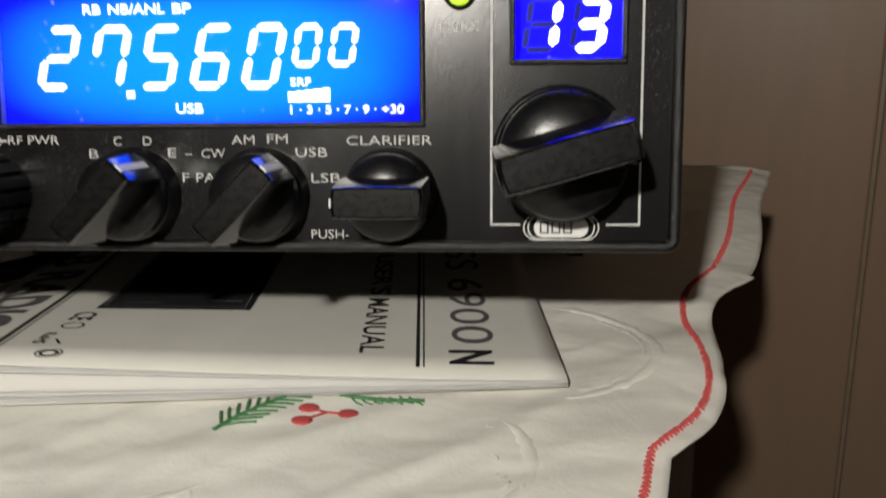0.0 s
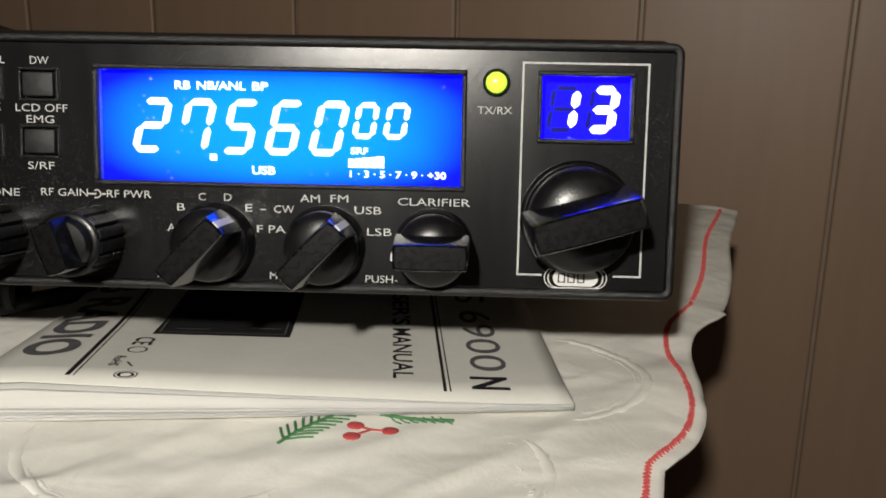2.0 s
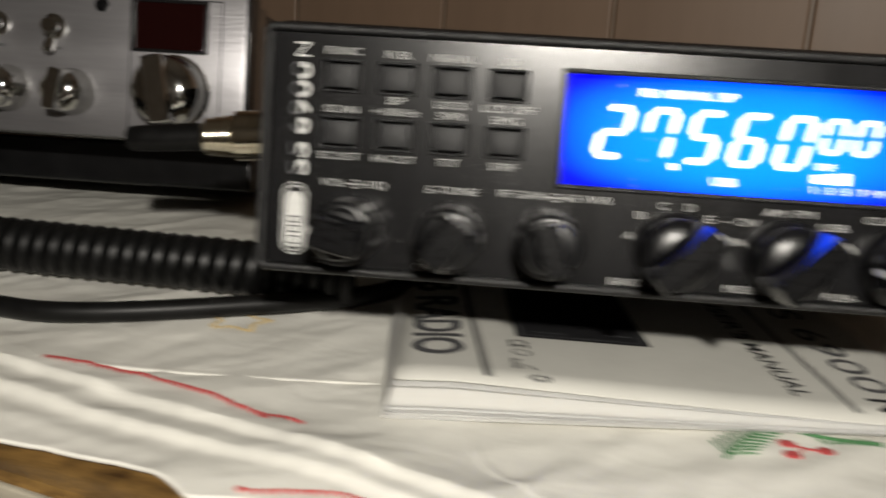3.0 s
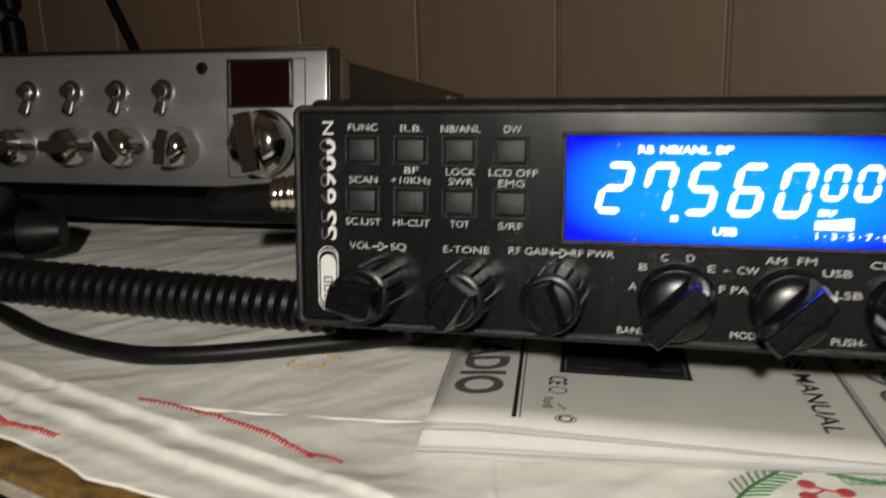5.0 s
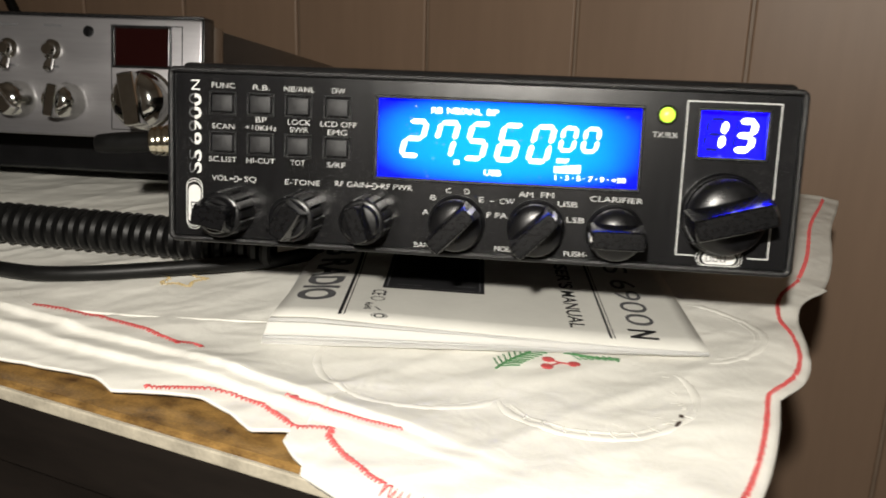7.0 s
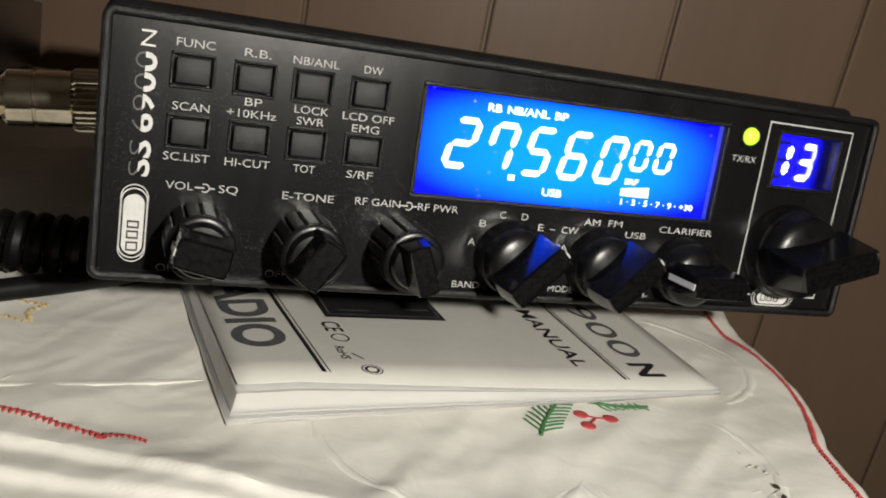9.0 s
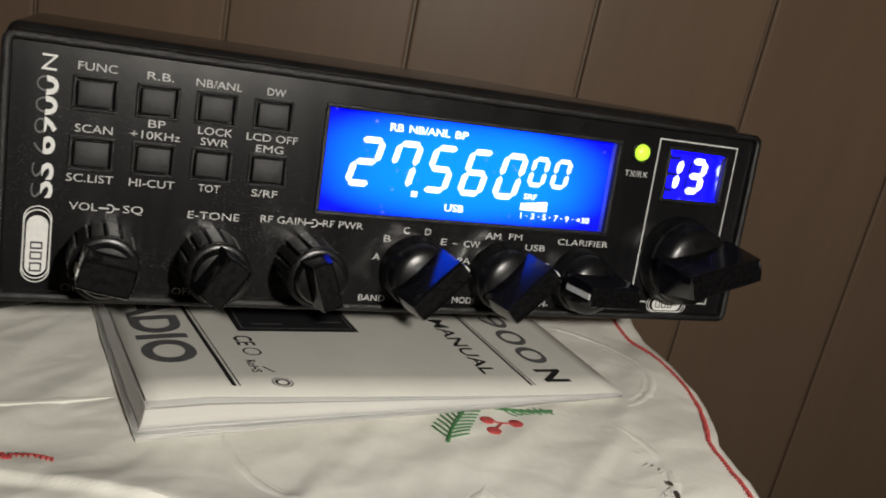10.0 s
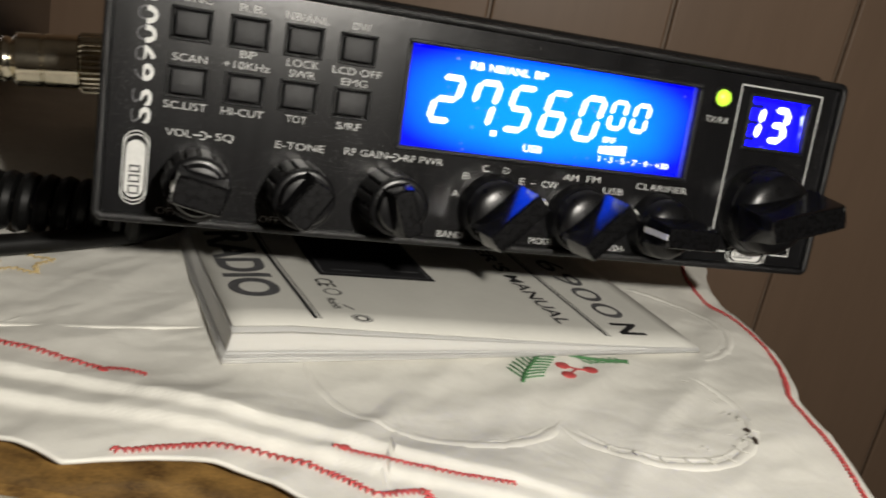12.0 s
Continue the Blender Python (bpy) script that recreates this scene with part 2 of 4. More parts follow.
def pane_material(name, dust):
    """Clear plastic: a thin see-through sheet with gloss and some dust and scratches."""
    m = bpy.data.materials.new(name)
    m.use_nodes = True
    nt = m.node_tree
    nt.nodes.remove(nt.nodes["Principled BSDF"])
    out = nt.nodes["Material Output"]
    clear = nt.nodes.new("ShaderNodeBsdfTransparent")
    gloss = nt.nodes.new("ShaderNodeBsdfGlossy")
    gloss.inputs["Roughness"].default_value = 0.035
    fres = nt.nodes.new("ShaderNodeFresnel")
    fres.inputs[0].default_value = 1.49
    mix = nt.nodes.new("ShaderNodeMixShader")
    nt.links.new(fres.outputs[0], mix.inputs[0])
    nt.links.new(clear.outputs[0], mix.inputs[1])
    nt.links.new(gloss.outputs[0], mix.inputs[2])
    speck = nt.nodes.new("ShaderNodeTexVoronoi")
    speck.inputs["Scale"].default_value = 420
    tc = nt.nodes.new("ShaderNodeTexCoord")
    nt.links.new(tc.outputs["Object"], speck.inputs["Vector"])
    cut = nt.nodes.new("ShaderNodeMapRange")
    cut.inputs[1].default_value, cut.inputs[2].default_value = 0.16, 0.08
    cut.inputs[3].default_value, cut.inputs[4].default_value = 0.0, 1.0
    nt.links.new(speck.outputs["Distance"], cut.inputs[0])
    patch = nt.nodes.new("ShaderNodeTexNoise")
    patch.inputs["Scale"].default_value = 45
    nt.links.new(tc.outputs["Object"], patch.inputs["Vector"])
    cut2 = nt.nodes.new("ShaderNodeMapRange")
    cut2.inputs[1].default_value, cut2.inputs[2].default_value = 0.52, 0.72
    cut2.inputs[3].default_value, cut2.inputs[4].default_value = 0.0, dust
    nt.links.new(patch.outputs[0], cut2.inputs[0])
    mul = nt.nodes.new("ShaderNodeMath")
    mul.operation = "MULTIPLY"
    nt.links.new(cut.outputs[0], mul.inputs[0])
    nt.links.new(cut2.outputs[0], mul.inputs[1])
    dirt = nt.nodes.new("ShaderNodeBsdfDiffuse")
    dirt.inputs[0].default_value = (0.6, 0.6, 0.6, 1)
    mix2 = nt.nodes.new("ShaderNodeMixShader")
    nt.links.new(mul.outputs[0], mix2.inputs[0])
    nt.links.new(mix.outputs[0], mix2.inputs[1])
    nt.links.new(dirt.outputs[0], mix2.inputs[2])
    nt.links.new(mix2.outputs[0], out.inputs[0])
    return m


CLOTH = cloth_material()
MM = 0.001
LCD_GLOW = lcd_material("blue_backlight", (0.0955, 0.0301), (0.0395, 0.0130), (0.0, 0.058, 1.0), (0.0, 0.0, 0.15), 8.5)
# The blue halo round the lit channel digits is painted into this emission.
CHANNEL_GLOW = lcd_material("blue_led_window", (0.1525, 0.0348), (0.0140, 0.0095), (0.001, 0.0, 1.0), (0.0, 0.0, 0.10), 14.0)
PANE = pane_material("clear_display_cover", 0.55)


# ---------------------------------------------------------------- mesh helpers
def part(name, bm, material, parent=None, label="", smooth=False):
    me = bpy.data.meshes.new(name)
    if isinstance(bm, bpy.types.Mesh):
        me = bm
    else:
        bmesh.ops.recalc_face_normals(bm, faces=bm.faces)
        bm.to_mesh(me)
        bm.free()
    me.materials.clear()
    me.materials.append(material)
    if smooth:
        me.polygons.foreach_set("use_smooth", [True] * len(me.polygons))
        me.set_sharp_from_angle(angle=radians(38))
    ob = new(name, me)
    ob.parent = parent
    if label:
        tagged(ob, label)
    return ob


def thing(name, m, label, category, group="", kind=""):
    ob = new(name)
    ob.empty_display_size = 0.02
    ob.matrix_world = m
    ob.matrix_basis = m
    return tagged(ob, label, category, group, kind)


def box(x0, x1, y0, y1, z0, z1, bevel=0.0, seg=2, bm=None):
    bm = bm or bmesh.new()
    r = bmesh.ops.create_cube(bm, size=1)
    bmesh.ops.transform(bm, matrix=Matrix.Translation(((x0 + x1) / 2, (y0 + y1) / 2, (z0 + z1) / 2)) @ Matrix.Diagonal((x1 - x0, y1 - y0, z1 - z0, 1)), verts=r["verts"])
    if bevel:
        edges = list({e for v in r["verts"] for e in v.link_edges})
        bmesh.ops.bevel(bm, geom=edges, offset=bevel, segments=seg, profile=0.5, affect="EDGES")
    return bm


def lathe(profile, n=40, bm=None, m=None, flutes=0, depth=0.0, only=None):
    """Turns (radius, height) pairs round z; flutes cut grooves between the rows in only."""
    bm = bm or bmesh.new()
    rows = []
    for i, (r, h) in enumerate(profile):
        row = []
        for k in range(n):
            a = 2 * math.pi * k / n
            rr = r
            if flutes and (only is None or i in only):
                rr = r - depth * max(0.0, math.cos(a * flutes)) ** 10
            row.append(bm.verts.new((rr * math.cos(a), rr * math.sin(a), h)))
        rows.append(row)
    for a, b in zip(rows, rows[1:]):
        for k in range(n):
            bm.faces.new((a[k], a[(k + 1) % n], b[(k + 1) % n], b[k]))
    bm.faces.new(rows[-1])
    bm.faces.new(rows[0][::-1])
    if m is not None:
        bmesh.ops.transform(bm, matrix=m, verts=[v for row in rows for v in row])
    return bm


def tube(points, r, n=8, bm=None, flat=1.0, taper=0):
    bm = bm or bmesh.new()
    pts = [Vector(p) for p in points]
    rings = []
    for i, p in enumerate(pts):
        d = (pts[min(i + 1, len(pts) - 1)] - pts[max(i - 1, 0)]).normalized()
        side = d.cross(Vector((0, 0, 1)))
        side = side.normalized() if side.length > 1e-4 else Vector((1, 0, 0))
        up = side.cross(d)
        rr = r * min(1.0, (min(i, len(pts) - 1 - i) + 0.3) / taper) * (0.75 + 0.5 * random.random()) if taper else r
        rings.append([bm.verts.new(p + side * rr * math.cos(2 * math.pi * k / n) + up * rr * flat * math.sin(2 * math.pi * k / n)) for k in range(n)])
    for a, b in zip(rings, rings[1:]):
        for k in range(n):
            bm.faces.new((a[k], a[(k + 1) % n], b[(k + 1) % n], b[k]))
    bm.faces.new(rings[0][::-1])
    bm.faces.new(rings[-1])
    return bm


def smooth_path(points, steps=10):
    """A rounded line through a few control points."""
    p = [Vector(q) for q in points]
    p = [p[0] * 2 - p[1]] + p + [p[-1] * 2 - p[-2]]
    out = []
    for i in range(1, len(p) - 2):
        for k in range(steps):
            t = k / steps
            out.append(0.5 * (2 * p[i] + (p[i + 1] - p[i - 1]) * t + (2 * p[i - 1] - 5 * p[i] + 4 * p[i + 1] - p[i + 2]) * t * t + (3 * p[i] - p[i - 1] - 3 * p[i + 1] + p[i + 2]) * t ** 3))
    return out + [p[-2]]


ROUND = ("CB RADIO", "SS 6900", "USER'S", "CE")


def letters(text, bold=0.0):
    """The built-in font's letters as a flat mesh in a unit box: cap height 1, width as set."""
    cu = bpy.data.curves.new("letters", "FONT")
    cu.body, cu.size, cu.offset, cu.resolution_u = text, 1.0, bold, 7 if bold > 0.031 or text in ROUND else 3
    ob = new("letters", cu)
    dg = bpy.context.evaluated_depsgraph_get()
    me = bpy.data.meshes.new_from_object(ob.evaluated_get(dg))
    bpy.data.objects.remove(ob)
    bpy.data.curves.remove(cu)
    return me


CAP = max(v.co.y for v in letters("H").vertices)


def print_text(text, x0, x1, z, cap, material, parent, y=-0.00006, bold=-0.004, lean=0.0, name="lettering", turn=None):
    """Printed words from x0 to x1 on a face that looks to -y; z is the baseline. All in millimetres."""
    me = letters(text, bold)
    xs = [v.co.x for v in me.vertices]
    lo, hi = min(xs), max(xs)
    for v in me.vertices:
        a = (v.co.x - lo) / (hi - lo)
        h = v.co.y / CAP * cap
        v.co = Vector(((x0 + a * (x1 - x0) + lean * h) * MM, y, (z + h) * MM))
        if turn is not None:
            v.co = turn @ v.co
    return part(name, me, material, parent)


def seg_shapes(w, h, t, lean):
    """The seven bars of a digit as corner lists, in a box w by h with bars t thick."""
    g, m = t * 0.12, h / 2

    def sl(p):
        return [(x + lean * y / h, y) for x, y in p]
    k = t / 2
    horizontal = lambda y: sl([(k + g, y), (t + g, y + k), (w - t - g, y + k), (w - k - g, y), (w - t - g, y - k), (t + g, y - k)])
    upright = lambda x, y0, y1: sl([(x, y0 + g), (x + k, y0 + k + g), (x + k, y1 - k - g), (x, y1 - g), (x - k, y1 - k - g), (x - k, y0 + k + g)])
    return {"a": horizontal(h - k), "g": horizontal(m), "d": horizontal(k), "f": upright(k, m, h - k), "b": upright(w - k, m, h - k), "e": upright(k, k, m), "c": upright(w - k, k, m)}


SEGS = {"0": "abcdef", "1": "bc", "2": "abged", "3": "abgcd", "5": "afgcd", "6": "afgedc", "7": "abcf"}


def digit(ch, x, z, w, h, t, lean, y, material, parent, depth=0.00015):
    bm = bmesh.new()
    shapes = seg_shapes(w, h, t, lean)
    for s in SEGS[ch]:
        vs = [bm.verts.new(((x + px) * MM, y, (z + pz) * MM)) for px, pz in shapes[s]]
        f = bm.faces.new(vs)
        r = bmesh.ops.extrude_face_region(bm, geom=[f])
        bmesh.ops.translate(bm, vec=(0, depth, 0), verts=[v for v in r["geom"] if isinstance(v, bmesh.types.BMVert)])
    return part("digit", bm, material, parent)


# ---------------------------------------------------------------- the room
# Table frame: the origin is the front right corner of the table top.
TURN = -18.0
TABLE = pose(0.154, -0.092, 0, 0, 0, TURN)
CT, ST = math.cos(radians(TURN)), math.sin(radians(TURN))


def to_table(x, y):
    dx, dy = x - 0.154, y + 0.092
    return dx * CT + dy * ST, -dx * ST + dy * CT


def from_table(u, v):
    return 0.154 + u * CT - v * ST, -0.092 + u * ST + v * CT


wall = thing("wall_north", TABLE @ pose(0, 0.543, 0), "brown boarded wall behind the table", "wall", kind="structure")
part("backing", box(-2.2, 1.6, 0.0049, 0.06, -0.78, 1.65), BOARD_EDGE, wall)
base = box(0.0012, 0.1288, 0.0, 0.0048, -0.78, 1.65, 0.0021, 4)
board = part("board", base, BOARD, wall)
board.location = (-0.083 - 0.13 * 16, 0, 0)
for k in range(-15, 12):
    b = board.copy()
    scene.collection.objects.link(b)
    b.location = (-0.083 + 0.13 * k, 0, 0)
part("floor", box(-2.6, 2.4, -2.4, 1.6, -0.82, -0.78), FLOOR)
tagged(bpy.data.objects["floor"], "dark wooden floor of the room", "floor", kind="structure")
part("ceiling", box(-2.6, 2.4, -2.4, 1.6, 1.65, 1.70), PLASTER)
tagged(bpy.data.objects["ceiling"], "plain beige plaster ceiling", "ceiling", kind="structure")
for nm, m in (("wall_south", box(-2.3, 1.7, -2.16, -2.1, -0.78, 1.65)), ("wall_west", box(-2.26, -2.2, -2.1, 0.54, -0.78, 1.65)), ("wall_east", box(1.6, 1.66, -2.1, 0.54, -0.78, 1.65))):
    w = part(nm, m, PLASTER)
    w.matrix_world = TABLE
    w.matrix_basis = TABLE
    tagged(w, "plain beige plaster wall", "wall", kind="structure")

# ---------------------------------------------------------------- table
table = thing("side_table", TABLE, "dark wooden side table with a mottled brown veneered top", "table")
part("tabletop", box(-0.95, -0.020, 0.0, 0.325, -0.022, 0.0, 0.0015), WOOD, table)
part("edge_band", box(-0.95, -0.020, -0.0016, -0.0002, -0.004, -0.0006, 0.0004), EDGE, table, "pale worn edge strip")
part("edge_strip", box(-0.95, -0.020, -0.0013, -0.0002, -0.022, -0.0043), DARK_WOOD, table, "dark stained edge under the worn strip")
part("front_panel", box(-0.94, -0.030, 0.008, 0.024, -0.70, -0.023), DARK_WOOD, table)
part("side_panel", box(-0.044, -0.028, 0.0245, 0.318, -0.70, -0.023), DARK_WOOD, table)
part("side_panel", box(-0.94, -0.924, 0.0245, 0.318, -0.70, -0.023), DARK_WOOD, table)
for u in (-0.93, -0.062):
    for v in (0.03, 0.28):
        part("leg", box(u, u + 0.03, v, v + 0.03, -0.78, -0.7005, 0.003), DARK_WOOD, table)

# ---------------------------------------------------------------- cloth
def ridge(d, w_front, w_back):
    return math.exp(-(d / (w_front if d < 0 else w_back)) ** 2)


def cloth_z(u, v):
    """Height of the cloth above the table top at a place in the table frame."""
    p = Vector((u * 22, v * 22, 0.3))
    z = 0.0024 + 0.0011 * noise.noise(p) + 0.0004 * noise.noise(p * 2.7)
    q = Vector((u * 60 + v * 25, v * 140 - u * 30, 1.7))
    # soft diagonal creases that lean back to the right
    d = u * 0.95 - v * 0.31
    e = u * 0.31 + v * 0.95
    z += 0.0006 * max(0, 0.30 - abs(noise.noise(Vector((d * 52, e * 15, 9.3))))) / 0.30
    z += 0.0002 * max(0, 0.25 - abs(noise.noise(Vector((d * 120, e * 45, 4.3))))) / 0.25
    z += 0.0002 * abs(noise.noise(q)) + 0.0005 * (0.5 - abs(noise.noise(Vector((u * 45 - v * 60, u * 12 + v * 20, 5.1)))))
    # long folds near the front, running off to the right
    fade = min(1, max(0, (-0.05 - u) / 0.06))
    c1 = 0.030 + 0.05 * max(0, -0.17 - u) * 0.4 - 0.10 * max(0, u + 0.17)
    c2 = 0.0215 + 0.02 * max(0, -0.2 - u) - 0.10 * max(0, u + 0.14)
    z += fade * (0.0017 * ridge(v - c1, 0.0013, 0.0100) + 0.0014 * ridge(v - c2, 0.0012, 0.0075))
    # narrow parallel pleats along the front on the left
    pleat = min(1, max(0, (-0.15 - u) / 0.05)) * max(0, 1 - abs(v - 0.018) / 0.018)
    z += pleat * 0.0005 * (0.5 + 0.5 * math.sin(v * 760 + u * 16 + 2.2 * noise.noise(Vector((u * 9, v * 30, 2.0)))))
    z = max(z, 0.0006)
    # it gathers and droops at the right-hand hem
    z += 0.0010 * max(0, 1 - abs(u + 0.02) / 0.02) * (0.5 + noise.noise(Vector((v * 40, 3, 0))))
    if u > -0.016:
        z -= (u + 0.016) ** 2 * 14
    return z


def hem_right(v):
    if v < 0.0778:
        return -0.0140 + 0.0018 * math.sin(math.pi * min(1.0, (0.0778 - v) / 0.060))
    if v < 0.1298:
        return -0.0140 + 0.0055 * abs(math.sin(math.pi * (v - 0.0778) / 0.052))
    if v < 0.1818:
        return -0.0140 - 0.0048 * abs(math.sin(math.pi * (v - 0.1298) / 0.052))
    return -0.0150 + 0.0010 * math.sin((v - 0.1818) * 55)


def hem_width(v):
    """How far the cloth reaches past its red stitching on the right."""
    return 0.0030 + 0.0062 * min(1, max(0, (v - 0.115) / 0.06)) - 0.002 * max(0, (v - 0.24) / 0.09)


def hem_front(u):
    if u < -0.100:
        return 0.0105 + 0.0065 * abs(math.sin(math.pi * (u + 0.1087) / 0.043)) * (0.35 + 0.65 * min(1, max(0, (u + 0.175) / 0.025)))
    return 0.0105 - 0.28 * (u + 0.100) - 0.006 * abs(math.sin(math.pi * (u + 0.100) / 0.043))


def cloth_place(u, v, lift=0.0):
    """A point on the cloth; it turns down over the front edge of the table."""
    if v >= -0.002:
        return Vector((u, v, cloth_z(u, max(v, 0)) + lift))
    return Vector((u, -0.0035 - lift + 0.0015 * math.sin(u * 90), cloth_z(u, 0) + (v + 0.002)))


bm = bmesh.new()
NU, NV = 340, 440
grid = []
for j in range(NV + 1):
    row = []
    for i in range(NU + 1):
        s, t = i / NU, j / NV
        u = -0.46 + s * 0.46
        vf = hem_front(u) - 0.0052
        v = vf + t * (0.331 - vf)
        edge = hem_right(v) + hem_width(v)
        u = -0.46 + s * (edge + 0.46)
        row.append(bm.verts.new(cloth_place(u, v)))
    grid.append(row)
for j in range(NV):
    for i in range(NU):
        bm.faces.new((grid[j][i], grid[j][i + 1], grid[j + 1][i + 1], grid[j + 1][i]))
cloth = thing("tablecloth", TABLE, "wrinkled white cotton tablecloth with red scalloped stitching and holly embroidery", "tablecloth")
sheet = part("sheet", bm, CLOTH, cloth, smooth=True)
if sheet.data.polygons[0].normal.z < 0:
    sheet.data.flip_normals()
sol = sheet.modifiers.new("thickness", "SOLIDIFY")
sol.thickness, sol.offset = 0.0007, -1


def on_cloth(x, y, lift=0.0003):
    return cloth_place(*to_table(x, y), lift)


def satin(path, width, material, label, pitch=0.00052):
    """One thread running in close zigzags along a line on the cloth, given in the table frame."""
    pts = [Vector(p) for p in path]
    out, k = [], 0
    for a, b in zip(pts, pts[1:]):
        n = max(1, int((b - a).length / pitch))
        d = (b - a).normalized()
        side = Vector((-d.y, d.x))
        for i in range(n):
            c = a.lerp(b, (i + 0.5) / n) + d * pitch * random.uniform(-0.25, 0.25)
            p = c + side * (width * random.uniform(0.8, 1.2) / 2 * (1 if k % 2 else -1))
            if out:
                m = (out[-1][0] + p) / 2
                out.append((m, 0.00055))
            out.append((p, 0.00022))
            k += 1
    return part("stitching", tube([cloth_place(p.x, p.y, h) for p, h in out], 0.00021, 5), material, cloth, label)


satin([(hem_right(v), v) for v in np.linspace(0.02, 0.1818, 90)], 0.0011, RED_THREAD, "red scalloped satin stitching")
satin([(hem_right(v), v) for v in np.linspace(0.184, 0.325, 40)], 0.0012, PINK_THREAD, "faded red stitching")
satin([(u, hem_front(u)) for u in np.linspace(-0.153, -0.02, 90)], 0.0015, PINK_THREAD, "red scalloped satin stitching")
satin([(u, hem_front(u) + 0.001) for u in np.linspace(-0.27, -0.222, 24)], 0.0016, RED_THREAD, "red scalloped satin stitching")
satin([(u, 0.0345 + 0.0042 * math.sin(math.pi * (u + 0.222) / 0.058)) for u in np.linspace(-0.220, -0.1635, 30)], 0.0016, RED_THREAD, "red scalloped satin stitching")
satin([(u, 0.0345 + 0.0014 * math.sin(math.pi * (u + 0.1635) / 0.009)) for u in np.linspace(-0.1635, -0.155, 6)], 0.0012, RED_THREAD, "red scalloped satin stitching")
satin([(u, 0.0205 - 0.06 * (u + 0.116)) for u in np.linspace(-0.118, -0.085, 20)], 0.0009, PINK_THREAD, "red scalloped satin stitching")


def knot(x, y, r, material, label, stretch=1.3):
    bm = bmesh.new()
    bmesh.ops.create_icosphere(bm, subdivisions=3, radius=r)
    for v in bm.verts:
        v.co.x *= stretch
        v.co *= 1 + 0.08 * noise.noise(v.co * 3000)
        v.co.z *= 0.28
        v.co += on_cloth(x, y, 0.0002)
    return part("berry" if material is RED_THREAD and r > 0.001 else "knot", bm, material, cloth, label, True)


knot(0.0092, -0.0093, 0.0008, RED_THREAD, "red knot")
knot(0.0504, -0.0361, 0.0009, RED_THREAD, "red knot", 1.2)


def stroke(points, r, material, name, label):
    pts = smooth_path([on_cloth(*p) for p in points], 8)
    return part(name, tube(pts, r, 6, flat=0.6), material, cloth, label, True)


# holly sprig: stem, needles, three berries
stem = [(0.0966, -0.0080), (0.0992, -0.0036), (0.1028, 0.0010), (0.1068, 0.0056)]
stroke(stem, 0.00042, GREEN_THREAD, "stem", "green embroidered stem")
sp = smooth_path([Vector((*p, 0)) for p in stem], 3)
for i, p in enumerate(sp[1:-1]):
    d = (sp[i + 2] - sp[i]).normalized()
    for sgn in (1, -1):
        ln = (0.0058 if sgn > 0 else 0.0056) * (1 - 0.03 * i)
        a = radians(48 * sgn)
        q = Vector((d.x * math.cos(a) - d.y * math.sin(a), d.x * math.sin(a) + d.y * math.cos(a)))
        stroke([(p.x, p.y), (p.x + q.x * ln * 0.55, p.y + q.y * ln * 0.5), (p.x + q.x * ln, p.y + q.y * ln)], 0.00027, GREEN_THREAD, "needle", "green embroidered needle")
for k in range(7):
    x = 0.1165 + 0.0017 * k
    stroke([(x, 0.0052), (x + 0.0012, 0.0032), (x + 0.0026, 0.0020 + 0.0003 * (k % 2))], 0.0002, GREEN_THREAD, "needle", "green embroidered needle")
stroke([(0.1145, 0.0058), (0.122, 0.0042), (0.1295, 0.0034)], 0.0005, GREEN_THREAD, "stem", "green embroidered stem")
for x, y in ((0.1100, -0.0040), (0.1172, -0.0012), (0.1102, 0.0004)):
    knot(x, y, 0.00155, RED_THREAD, "red embroidered berry", 1.15)
    stroke([(x, y), ((x + 0.1135) / 2, (y - 0.0012) / 2 + 0.0001), (0.1135, -0.0008)], 0.0003, RED_THREAD, "stem", "red embroidered stalk")
# gold star
star = []
for k in range(11):
    a, r = math.pi * k / 5 + 0.3, (0.0085 if k % 2 == 0 else 0.0042)
    star.append((-0.0125 + r * math.cos(a), 0.0445 + r * math.sin(a)))
satin([to_table(*p) for p in star], 0.0011, GOLD_THREAD, "faded gold embroidered star outline", 0.0008)


def arc(cx, cy, r, a0, a1, width=0.0013, n=60):
    return part("cord", tube([on_cloth(cx + r * math.cos(radians(a0 + (a1 - a0) * k / n)), cy + r * math.sin(radians(a0 + (a1 - a0) * k / n)), -0.0001) for k in range(n + 1)], width * (0.9 + 0.2 * random.random()), 8, flat=0.24, taper=7), CLOTH, cloth, "raised white cord of the cutwork", True)


arc(0.077, -0.0055, 0.0285, 165, 328)
arc(0.122, -0.0165, 0.0250, 190, 400)
arc(0.122, -0.0165, 0.0225, 195, 330, 0.0007)
arc(0.077, -0.0055, 0.0268, 200, 320, 0.0006)
arc(0.148, 0.0295, 0.0222, -80, 60, 0.0007)
arc(0.148, 0.0295, 0.0245, -85, 85)
arc(-0.03, 0.035, 0.030, 190, 330, 0.0006)
part("cord", tube(smooth_path([on_cloth(*p, -0.0001) for p in ((-0.045, 0.008), (-0.015, 0.0105), (0.012, 0.0115), (0.030, 0.015))], 10), 0.0010, 8, flat=0.5, taper=6), CLOTH, cloth, "raised white seam", True)
